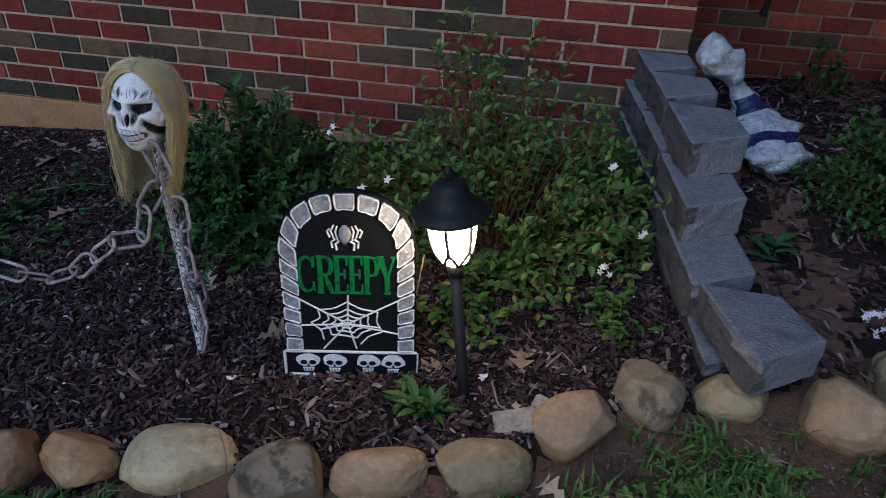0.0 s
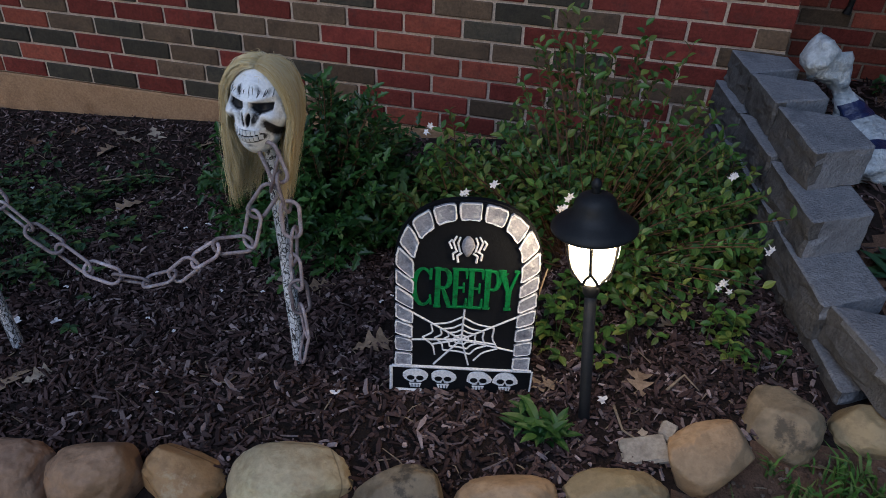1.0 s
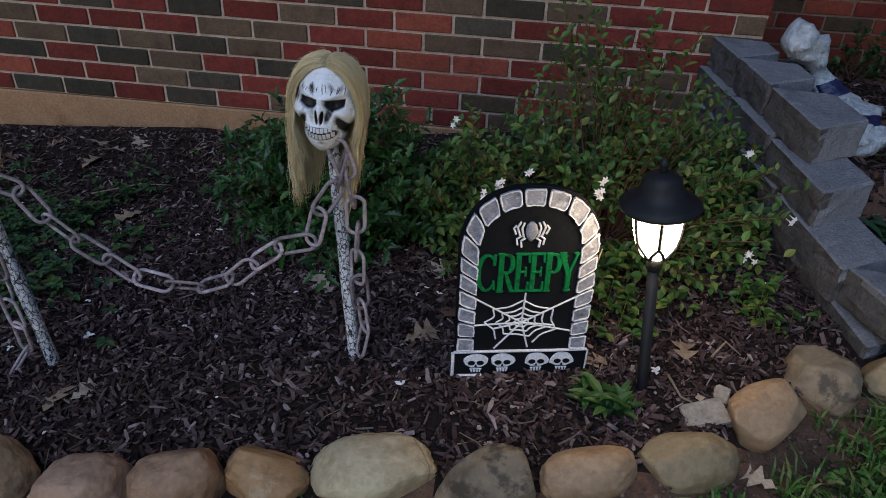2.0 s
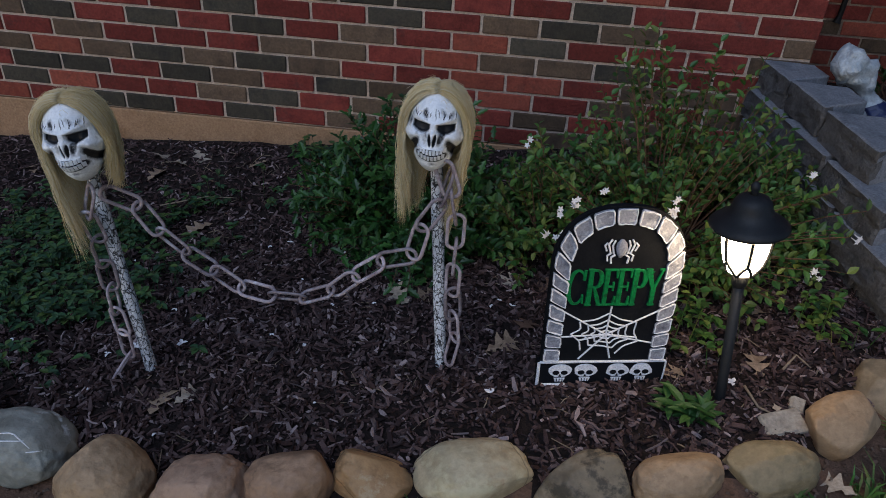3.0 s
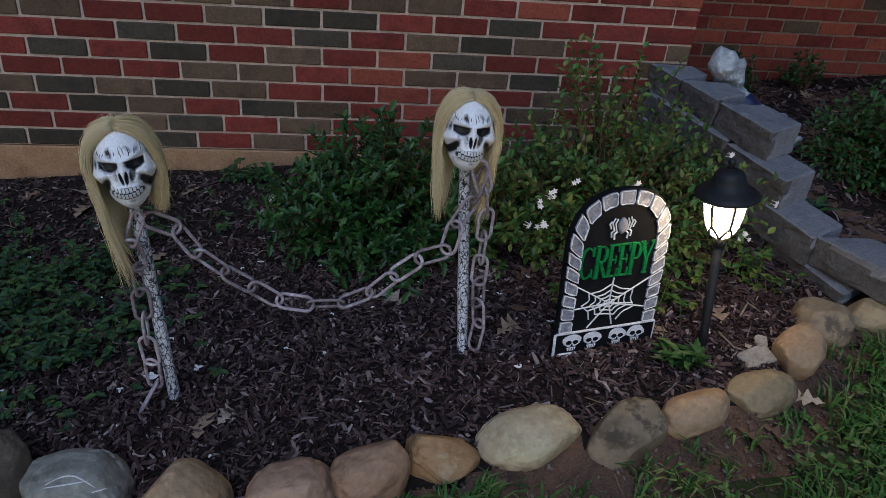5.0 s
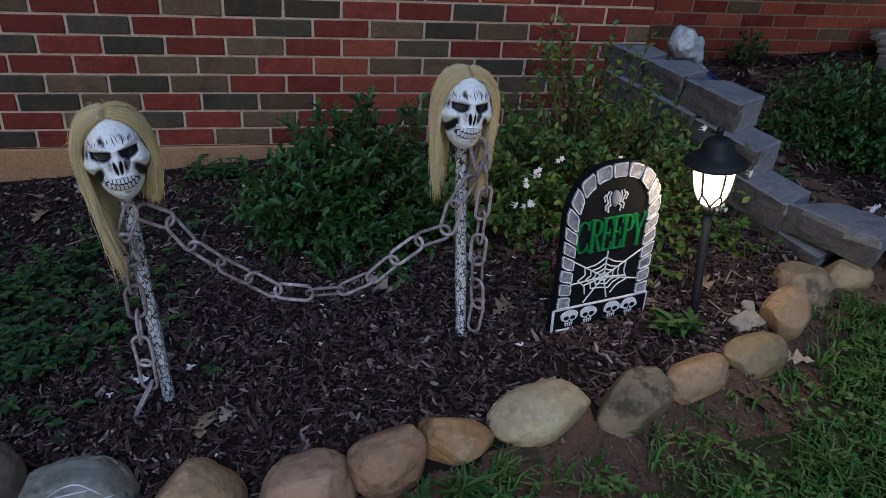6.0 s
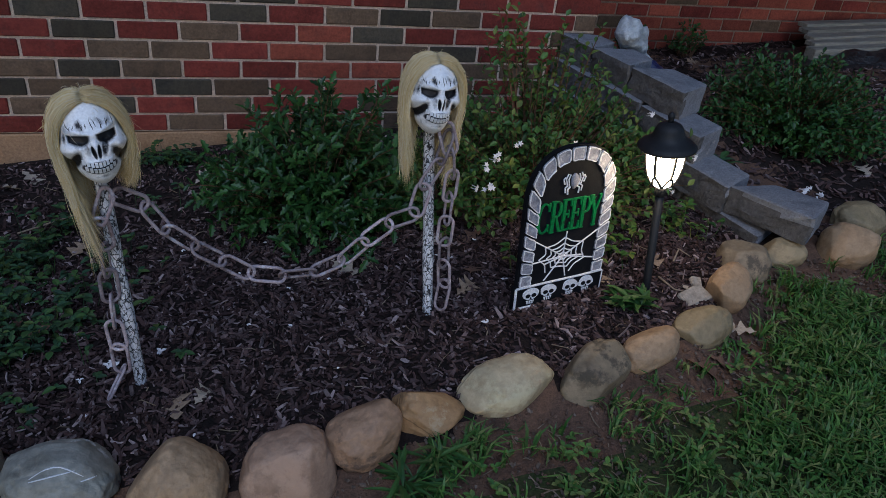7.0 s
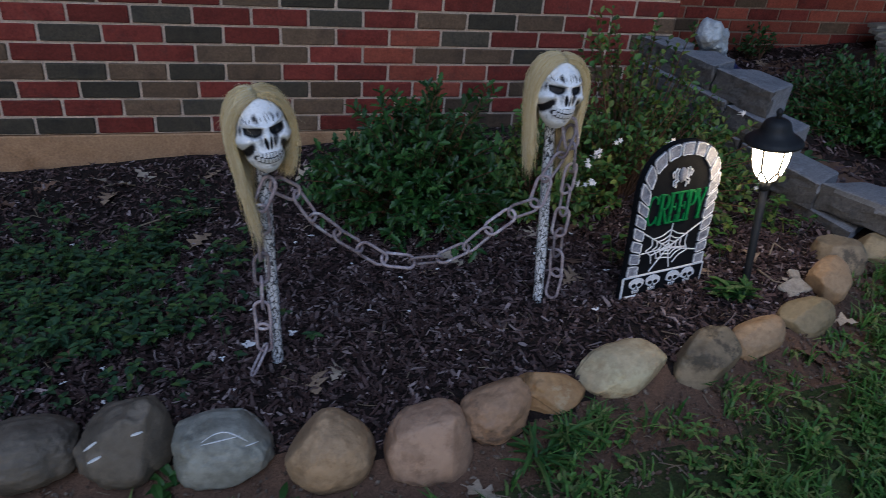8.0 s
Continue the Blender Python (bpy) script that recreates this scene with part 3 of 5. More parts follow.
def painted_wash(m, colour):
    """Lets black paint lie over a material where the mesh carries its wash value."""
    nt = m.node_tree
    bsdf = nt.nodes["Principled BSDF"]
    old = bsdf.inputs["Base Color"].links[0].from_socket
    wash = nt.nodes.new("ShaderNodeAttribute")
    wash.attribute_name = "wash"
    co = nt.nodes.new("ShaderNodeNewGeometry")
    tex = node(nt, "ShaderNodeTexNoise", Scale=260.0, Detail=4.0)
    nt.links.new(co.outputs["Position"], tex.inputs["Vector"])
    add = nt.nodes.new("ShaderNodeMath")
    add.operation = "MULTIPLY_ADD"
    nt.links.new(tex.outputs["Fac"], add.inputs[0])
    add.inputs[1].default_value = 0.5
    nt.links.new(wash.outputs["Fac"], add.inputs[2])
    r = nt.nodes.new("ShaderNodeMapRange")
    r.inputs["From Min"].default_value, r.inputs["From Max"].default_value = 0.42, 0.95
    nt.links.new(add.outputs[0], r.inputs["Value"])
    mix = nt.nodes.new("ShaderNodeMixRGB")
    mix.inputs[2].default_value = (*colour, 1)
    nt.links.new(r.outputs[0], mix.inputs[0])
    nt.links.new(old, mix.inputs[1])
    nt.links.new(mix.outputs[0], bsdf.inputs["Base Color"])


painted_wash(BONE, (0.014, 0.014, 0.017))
SOCKET = material("black_socket_paint", [(0.010, 0.010, 0.012), (0.02, 0.02, 0.023)], 40, 0.6, 0.2, 200)
STAKE = material("black_crackled_white_stake", [(0.66, 0.68, 0.73), (0.78, 0.79, 0.82), (0.52, 0.54, 0.6)], 60, 0.7, 0.4, 300, depth=0.003)
overlay(STAKE, (0.012, 0.012, 0.014), 105, 0.10, 0.03, "crack", 0.95, (1, 1, 0.55))
overlay(STAKE, (0.02, 0.02, 0.023), 60, 0.58, 0.61, "noise", 0.9, (1, 1, 0.6))
HAIR = material("matted_blond_hair", [(0.74, 0.58, 0.25), (0.84, 0.72, 0.42), (0.62, 0.45, 0.17), (0.88, 0.81, 0.62), (0.78, 0.62, 0.30)], 40, 0.5, 0.0, source="island", fine=0.15, spec=0.5)
TIP = material("black_stake_tip", [(0.012, 0.012, 0.013), (0.02, 0.02, 0.02)], 30, 0.5, 0.2)
LINK = material("grey_purple_plastic_link", [(0.29, 0.225, 0.24), (0.40, 0.34, 0.365), (0.19, 0.135, 0.145)], 26, 0.5, 0.35, 190, depth=0.003, spec=0.4)
overlay(LINK, (0.62, 0.60, 0.65), 34, 0.55, 0.64, amount=0.8)
overlay(LINK, (0.09, 0.06, 0.065), 22, 0.56, 0.66, amount=0.75)
vary(LINK, 0.6, 1.3)


def bump2(x, z, cx, cz, rx, rz, tilt=0.0, power=2.0):
    dx, dz = x - cx, z - cz
    c, s = math.cos(tilt), math.sin(tilt)
    u, w = (dx * c + dz * s) / rx, (-dx * s + dz * c) / rz
    return math.exp(-((u * u + w * w) ** (power / 2)))


def skull_shape():
    bm = bmesh.new()
    bmesh.ops.create_icosphere(bm, subdivisions=7, radius=1.0)
    tone = {}
    for v in bm.verts:
        n = v.co.normalized()
        X, Y, Z = n
        face = max(0.0, min(1.0, (0.25 - Y) / 0.5))
        narrow = 1.0
        if Z < -0.05:
            k = min(1.0, (-0.05 - Z) / 0.95)
            narrow = 1.0 - 0.20 * k ** 1.3 - 0.15 * math.exp(-((Z + 0.46) / 0.15) ** 2)
        narrow += 0.05 * math.exp(-((Z + 0.10) / 0.10) ** 2) - 0.05 * math.exp(-((Z - 0.22) / 0.13) ** 2)
        x = 0.0535 * X * narrow * (1.0 - 0.04 * max(0.0, Z))
        y = 0.064 * Y
        z = 0.075 * math.copysign(abs(Z) ** 0.92, Z)
        if Z < -0.6:
            z -= 0.006 * (-0.6 - Z) / 0.4
        if Y > 0 and Z < -0.2:
            y *= 1.0 - 0.55 * min(1.0, (-0.2 - Z) / 0.5)
        if Y < 0:
            y *= 1.0 - 0.05 * max(0.0, Z)
            y -= 0.012 * max(0.0, -Z - 0.35) * (1 - abs(X)) * face
        px, pz = x / 0.055, z / 0.075
        a = abs(px)
        ez = pz - 0.10
        su = max(0.0, min(1.0, (a - 0.12) / 0.55))
        upper = 0.165 + 0.045 * su
        lower = 0.075 - 0.115 * math.sin(math.pi * min(1.0, su) ** 0.7) - 0.02 * su
        inside = min((upper - pz), (pz - lower) * 0.9, (a - 0.12) * 0.9, (0.67 - a) * 0.9)
        socket = max(0.0, min(1.0, 0.5 + inside / 0.07))
        nose = bump2(a, pz, 0.078, -0.205, 0.05, 0.145, -0.16, 4)
        hollow = bump2(a, pz, 0.63, -0.40, 0.13, 0.27, 0.65, 3)
        under = bump2(a, pz, 0.29, -0.09, 0.11, 0.24, -0.35, 3)
        brow = bump2(a, pz, 0.40, 0.285, 0.40, 0.06, 0.24)
        cheek = bump2(a, pz, 0.74, -0.13, 0.20, 0.10, -0.2)
        ridge = bump2(px, pz, 0.0, -0.16, 0.10, 0.22)
        mouth = bump2(a, pz, 0.0, -0.55, 0.50, 0.17, 0.0, 4)
        chin = bump2(a, pz, 0.0, -0.88, 0.34, 0.12)
        d = 0.0
        if Y < 0.1:
            d = face * (0.016 * socket + 0.010 * nose + 0.009 * hollow + 0.004 * under - 0.005 * brow - 0.006 * cheek - 0.006 * ridge - 0.005 * mouth - 0.004 * chin)
            d += 0.0012 * noise.noise(Vector((x, y, z)) * 90) * face
        v.co = Vector((x, y + d, z))
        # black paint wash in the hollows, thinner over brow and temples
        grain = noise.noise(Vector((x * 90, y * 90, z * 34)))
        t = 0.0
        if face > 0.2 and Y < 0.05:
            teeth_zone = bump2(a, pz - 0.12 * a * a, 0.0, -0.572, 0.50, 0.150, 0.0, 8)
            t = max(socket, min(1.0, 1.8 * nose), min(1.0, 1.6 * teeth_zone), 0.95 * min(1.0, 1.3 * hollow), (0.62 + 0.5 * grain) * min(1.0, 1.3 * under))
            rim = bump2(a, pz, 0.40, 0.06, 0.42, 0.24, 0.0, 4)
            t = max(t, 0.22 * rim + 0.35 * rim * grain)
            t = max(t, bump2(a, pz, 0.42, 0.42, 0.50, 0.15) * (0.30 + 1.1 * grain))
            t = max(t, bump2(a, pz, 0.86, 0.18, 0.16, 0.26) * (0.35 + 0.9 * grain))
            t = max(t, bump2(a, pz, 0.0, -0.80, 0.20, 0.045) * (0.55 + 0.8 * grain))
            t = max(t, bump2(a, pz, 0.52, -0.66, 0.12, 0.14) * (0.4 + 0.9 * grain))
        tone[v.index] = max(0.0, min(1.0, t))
    for f in bm.faces:
        f.smooth = True
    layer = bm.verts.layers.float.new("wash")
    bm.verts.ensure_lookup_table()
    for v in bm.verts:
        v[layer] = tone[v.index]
    return bm


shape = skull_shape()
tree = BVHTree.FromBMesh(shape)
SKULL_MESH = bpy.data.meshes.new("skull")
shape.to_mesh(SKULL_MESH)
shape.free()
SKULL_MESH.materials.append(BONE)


def on_face(x, z, lift=0.0):
    hit = tree.ray_cast(Vector((x, -0.3, z)), Vector((0, 1, 0)))[0]
    return Vector((x, (hit.y if hit else -0.04) - lift, z))


def teeth_mesh():
    verts, faces = [], []
    for row, (z0, z1) in enumerate(((-0.0420, -0.0320), (-0.0535, -0.0435))):
        count = 9 if row == 0 else 8
        for k in range(count):
            u = (k + 0.5) / count * 2 - 1
            half = 0.0272 if row == 0 else 0.0250
            x, w = u * half, half / count * 0.88
            curve = 0.0075 * u * u
            n = len(verts)
            for dy in (0.0030, -0.003):
                for dx, z in ((-w, z0), (w, z0), (w, z1), (-w, z1)):
                    p = on_face(x + dx, z + curve)
                    s = 0.82 if dy > 0 else 1.0
                    verts.append((p.x if s == 1 else x + dx * s, p.y - dy, (z0 + z1) / 2 + curve + (z - (z0 + z1) / 2) * s))
            faces += [(n, n + 1, n + 2, n + 3), (n, n + 4, n + 5, n + 1), (n + 1, n + 5, n + 6, n + 2), (n + 2, n + 6, n + 7, n + 3), (n + 3, n + 7, n + 4, n)]
    return verts, faces


def crack_mesh():
    rr = random.Random(5)
    verts, faces = [], []
    for k in range(13):
        x = -0.037 + 0.0062 * k + rr.uniform(-0.002, 0.002)
        top, bot = rr.uniform(0.030, 0.044), rr.uniform(0.021, 0.026)
        slope = 0.06 * x + rr.uniform(-0.15, 0.15)
        pts = [on_face(x + slope * (1 - i / 5) * 0.03 + rr.uniform(-0.0007, 0.0007), bot + (top - bot) * i / 5, -0.0003) for i in range(6)]
        v, f = tube(pts, [0.0003, 0.0007, 0.0009, 0.0007, 0.0005, 0.0002], 5)
        n = len(verts)
        verts += v
        faces += [tuple(i + n for i in q) for q in f]
    return verts, faces


def hair_mesh(seed, longer):
    """Strands that leave a middle parting, stand over the crown, frame the face and hang down in matted locks."""
    rr = random.Random(seed)
    verts, faces = [], []

    def strand(pts, radii):
        v, f = tube(pts, radii, 3)
        n = len(verts)
        verts.extend(v)
        faces.extend(tuple(i + n for i in q) for q in f)

    for k in range(4600):
        side = rr.choice((-1, 1))
        back = rr.random() ** 1.15
        phi = (0.40 + 0.60 * back) * math.pi
        share = longer[0 if side < 0 else 1]
        stray = rr.random() < 0.22
        full = 1.04 + 0.13 * rr.random() + (rr.uniform(0.03, 0.17) if stray else 0.0)
        root = -0.46 + 1.0 * back + rr.gauss(0, 0.06)
        root = max(-0.52, min(0.7, root))
        first = Vector((side * 0.02 + rr.gauss(0, 0.035), root, math.sqrt(1 - root * root)))
        last = Vector((side * math.sin(phi), -math.cos(phi), -0.10))
        sway = noise.noise(Vector((phi * 5, seed, side)))
        pts = []
        for i in range(8):
            u = i / 7
            d = (first.lerp(last, u) + Vector((0, 0.14 * math.sin(math.pi * u) * sway, 0.04 * math.sin(math.pi * u)))).normalized()
            w = 1.03 + (full - 1.03) * min(1.0, 0.25 + 1.6 * u) + 0.035 * noise.noise(Vector((k * 0.37, u * 3, seed)))
            pts.append(Vector((d.x * 0.0535 * w, d.y * 0.066 * w, 0.001 + d.z * 0.0730 * w)) + Vector((rr.gauss(0, 1), rr.gauss(0, 1), rr.gauss(0, 1))) * 0.0008)
        start = pts[-1].copy()
        front = max(0.0, 1.0 - back / 0.35)
        lock = 0.5 + 0.5 * noise.noise(Vector((phi * 5.5, side * 3.0, seed * 0.7)))
        fall = 0.042 + 0.075 * rr.random() ** 1.4 + 0.05 * lock + (0.085 * front * rr.uniform(0.35, 1.0) * share)
        if back > 0.35:
            fall += 0.05 * rr.random() * (0.4 + 0.6 * min(1.0, share))
        fall *= 0.55 + 0.45 * min(1.0, share + 0.15)
        if back > 0.3 and lock < 0.42:
            fall *= 0.6
        gather = 0.78 * front + 0.66 * (1 - front)
        centre_x, centre_y = side * (0.030 + 0.008 * lock), 0.014 + 0.022 * back
        ex, ey = rr.gauss(0, 0.0075), rr.gauss(0, 0.008)
        for i in range(1, 9):
            u = i / 8
            g = gather * u ** 1.3
            wave = 0.011 * u * noise.noise(Vector((u * 3.6, k * 0.31, seed))) + 0.005 * noise.noise(Vector((u * 7.0, phi * 9.0, seed)))
            pts.append(Vector((start.x * (1 - g) + (centre_x + ex) * g + 0.004 * math.sin(2.6 * u) * side + wave,
                               start.y * (1 - g) + (centre_y + ey) * g + 0.011 * u * noise.noise(Vector((k * 0.31, u * 3.6, seed))), start.z - fall * u)))
        r = rr.uniform(0.00022, 0.0005)
        strand(pts, [r * 0.8] + [r] * (len(pts) - 3) + [r * 0.7, r * 0.12])
    for k in range(320):
        d = Vector((rr.gauss(0, 0.6), rr.uniform(-0.4, 0.9), rr.uniform(0.1, 1.0))).normalized()
        p = Vector((d.x * 0.060, d.y * 0.072, 0.002 + d.z * 0.080))
        out = (d * 0.5 + Vector((rr.gauss(0, 0.9), rr.gauss(0, 0.7), rr.gauss(0, 0.5)))).normalized()
        l = rr.uniform(0.010, 0.026)
        strand([p, p + out * (l * 0.5) + Vector((0, 0, 0.002)), p + out * l - Vector((0, 0, l * 0.4))], [0.0003, 0.00025, 0.0001])
    return verts, faces


TEETH, CRACKS = teeth_mesh(), crack_mesh()


def skull_stake(foot, centre, turn, tip_back, lean, seed, longer, label):
    ob = thing("skull_stake", Matrix.Translation(foot), label, "halloween decoration", "skull stakes")
    rel = Vector(centre) - Vector(foot)
    neck = rel + Vector((0, 0.012, -0.045))
    pts = [Vector((0, 0, -0.05)).lerp(neck, k / 14) for k in range(15)]
    v, f = tube(pts, [0.0128 + 0.0007 * math.sin(5 * k + seed) for k in range(15)], 14)
    link_mesh("stake", v, f, STAKE, ob, "white stake with black crackle paint", smooth=True)
    v, f = tube([Vector((0, 0, 0.002)), Vector((0, 0, -0.06))], [0.009, 0.004], 10)
    link_mesh("ground_spike", [p + Vector((0, 0, 0.008)) for p in v], f, TIP, ob, "black spike")
    turn_m = Matrix.Translation(rel) @ pose(0, 0, 0, tip_back, lean, turn)
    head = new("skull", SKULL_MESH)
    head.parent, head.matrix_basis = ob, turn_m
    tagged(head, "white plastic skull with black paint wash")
    link_mesh("teeth", *TEETH, BONE, head)
    link_mesh("brow_cracks", *CRACKS, SOCKET, head)
    link_mesh("hair", *hair_mesh(seed, longer), HAIR, head, "long straggly blond hair", smooth=True)
    # scalp below the strands
    bm = bmesh.new()
    bmesh.ops.create_icosphere(bm, subdivisions=4, radius=1.0)
    for q in bm.verts:
        n = q.co.normalized()
        q.co = Vector((n.x * 0.0578, n.y * 0.069 + 0.003, n.z * 0.0790 + 0.001))
    bmesh.ops.delete(bm, geom=[q for q in bm.verts if q.co.y < -0.012 and q.co.z < 0.2 or q.co.y < 0.004 and q.co.z < 0.0 or q.co.z < -0.03], context="VERTS")
    part("scalp", bm, HAIR, head, smooth=True)
    return ob


foot_b = (-0.034, -1.325, ground_z(-0.034, -1.325) + 0.005)
foot_a = (-0.697, -1.372, ground_z(-0.697, -1.372) + 0.005)
skull_stake(foot_b, (-0.070, -1.30, 0.604), 1, -13, 3, 21, (0.85, 1.0), "white skull with blond hair on a crackled stake, wrapped in chain")
skull_stake(foot_a, (-0.712, -1.41, 0.567), 13, -12, -6, 34, (1.5, 0.12), "white skull with blond hair on a leaning crackled stake")

# ---------------------------------------------------------------- chain
def link_shape(seed):
    rr = random.Random(seed)
    L, W, r = 0.086, 0.040, 0.0038
    path = []
    for k in range(9):
        a = math.pi / 2 - math.pi * k / 8
        path.append((L / 2 - W / 2 + (W / 2 - r) * math.cos(a), (W / 2 - r) * math.sin(a), 0))
    for k in range(9):
        a = -math.pi / 2 - math.pi * k / 8
        path.append((-L / 2 + W / 2 + (W / 2 - r) * math.cos(a), (W / 2 - r) * math.sin(a), 0))
    v, f = tube(path, r, 8, True)
    me = bpy.data.meshes.new("link")
    me.from_pydata([(x, y, z * 0.85 + rr.uniform(-1, 1) * 0.0002) for x, y, z in v], [], f)
    me.polygons.foreach_set("use_smooth", [True] * len(me.polygons))
    me.materials.append(LINK)
    return me


LINKS = [link_shape(s) for s in range(3)]


def chain(route, label, seed, pitch=0.066):
    route = [Vector(p) for p in route]
    run = [0.0]
    for p, q in zip(route, route[1:]):
        run.append(run[-1] + (q - p).length)
    count = max(2, int(round(run[-1] / pitch)))

    def at(s):
        return Vector([float(np.interp(s, run, [p[i] for p in route])) for i in range(3)])

    ob = thing("chain", Matrix.Translation(route[0]), label, "chain", "plastic chains")
    rr = random.Random(seed)
    for k in range(count):
        a, b = at(run[-1] * k / count), at(run[-1] * (k + 1) / count)
        t = (b - a).normalized()
        quat = t.to_track_quat("X", "Z").to_matrix().to_4x4()
        spin = Matrix.Rotation(radians((20 if k % 2 else 108) + rr.uniform(-26, 26)), 4, "X") @ Matrix.Rotation(radians(rr.uniform(-6, 6)), 4, "Z")
        link = new("link", LINKS[k % 3])
        link.parent = ob
        link.matrix_basis = Matrix.Translation((a + b) / 2 - route[0]) @ quat @ spin
    return ob


chain([(-0.690, -1.400, 0.452), (-0.649, -1.375, 0.413), (-0.607, -1.37, 0.348), (-0.535, -1.37, 0.288), (-0.471, -1.37, 0.240), (-0.40, -1.37, 0.225),
       (-0.335, -1.37, 0.226), (-0.257, -1.37, 0.257), (-0.205, -1.368, 0.300), (-0.160, -1.362, 0.340), (-0.094, -1.352, 0.352), (-0.092, -1.35, 0.362),
       (-0.084, -1.345, 0.418), (-0.048, -1.336, 0.470), (-0.034, -1.330, 0.53)], "weathered grey-purple plastic chain slung between the skull stakes", 1)
chain([(-0.700, -1.425, 0.468), (-0.722, -1.425, 0.40), (-0.720, -1.41, 0.33), (-0.726, -1.405, 0.216), (-0.728, -1.40, 0.10), (-0.726, -1.40, 0.02),
       (-0.755, -1.42, foot_a[2] + 0.008)], "grey-purple plastic chain hanging down the stake to the mulch", 2, 0.062)
chain([(-0.048, -1.343, 0.548), (-0.026, -1.34, 0.477), (-0.017, -1.334, 0.39), (-0.022, -1.334, 0.296), (-0.014, -1.336, 0.194), (-0.006, -1.338, 0.118),
       (-0.016, -1.352, foot_b[2] + 0.035)], "grey-purple plastic chain hanging beside the stake", 3, 0.062)

# ---------------------------------------------------------------- path lamp
LAMPBLACK = material("matt_black_lamp_metal", [(0.010, 0.011, 0.013), (0.018, 0.019, 0.022)], 30, 0.55, 0.15, 300, spec=0.3, depth=0.002)
GLOW = bpy.data.materials.new("frosted_lit_glass")
GLOW.use_nodes = True
gb = GLOW.node_tree.nodes["Principled BSDF"]
gb.inputs["Base Color"].default_value = (0.8, 0.75, 0.65, 1)
gb.inputs["Emission Color"].default_value = (1.0, 0.66, 0.30, 1)
gb.inputs["Emission Strength"].default_value = LAMP


def path_lamp():
    x, y = 0.550, -1.358
    foot = Vector((x, y, ground_z(x, y)))
    top = Vector((0.4985, -1.334, 0.572))
    up = (top - foot).normalized()
    m = Matrix.Translation(foot) @ Vector((0, 0, 1)).rotation_difference(up).to_matrix().to_4x4()
    ob = thing("path_lamp", m, "lit black metal garden path lamp with frosted glass", "lamp")
    h = (top - foot).length
    g0, g1 = h - 0.188, h - 0.083
    v, f = tube([(0, 0, -0.06), (0, 0, 0.0), (0, 0, g0 - 0.01)], 0.0105, 14)
    link_mesh("pole", v, f, LAMPBLACK, ob, smooth=True)
    v, f = turned([(0.0105, g0 - 0.025), (0.014, g0 - 0.02), (0.015, g0 - 0.008), (0.014, g0 - 0.003), (0.013, g0 + 0.002)], 24)
    link_mesh("collar", v, f, LAMPBLACK, ob, smooth=True)
    prof = [(0.012, g0), (0.026, g0 + 0.010), (0.035, g0 + 0.030), (0.041, g0 + 0.055), (0.0445, g0 + 0.085), (0.046, g1)]
    link_mesh("glass", *turned(prof, 36), GLOW, ob, "frosted glass glowing warm white", smooth=True)

    def radius(z):
        return float(np.interp(z, [p[1] for p in prof], [p[0] for p in prof])) + 0.001

    for k in range(6):
        a = k * math.pi / 3 + 0.5
        fork = g0 + 0.036
        pts = [(radius(z) * math.cos(a), radius(z) * math.sin(a), z) for z in np.linspace(g1, fork, 6)]
        v, f = tube(pts, 0.0034, 6)
        link_mesh("rib", v, f, LAMPBLACK, ob)
        for s in (-1, 1):
            pts = []
            for u in np.linspace(0, 1, 6):
                z, b = fork - 0.033 * u, a + s * (math.pi / 6) * u ** 0.8
                pts.append((radius(z) * math.cos(b), radius(z) * math.sin(b), z))
            v, f = tube(pts, 0.003, 6)
            link_mesh("rib", v, f, LAMPBLACK, ob)
    c = g1
    cap = [(0.050, c - 0.002), (0.066, c - 0.006), (0.0695, c - 0.002), (0.0690, c + 0.003), (0.060, c + 0.012), (0.050, c + 0.019), (0.042, c + 0.026),
           (0.037, c + 0.034), (0.034, c + 0.044), (0.0325, c + 0.052), (0.027, c + 0.061), (0.017, c + 0.067), (0.009, c + 0.070)]
    link_mesh("cap", *turned([(r, c + (z - c) * 0.86) for r, z in cap], 40), LAMPBLACK, ob, smooth=True)
    fin = [(0.008, c + 0.069), (0.006, c + 0.075), (0.008, c + 0.080), (0.0085, c + 0.085), (0.005, c + 0.091), (0.001, c + 0.094)]
    link_mesh("finial", *turned([(r, z - 0.0095) for r, z in fin], 16), LAMPBLACK, ob, smooth=True)
    return ob


path_lamp()

# ---------------------------------------------------------------- plastic bag on the block wall
FILM = material("white_plastic_film", [(0.36, 0.41, 0.46), (0.52, 0.57, 0.62), (0.25, 0.29, 0.34)], 24, 0.3, 0.7, 50, spec=0.5, depth=0.02)
NAVY = material("navy_print", [(0.012, 0.02, 0.07), (0.02, 0.03, 0.10)], 30, 0.35, 0.5, 60, spec=0.5)


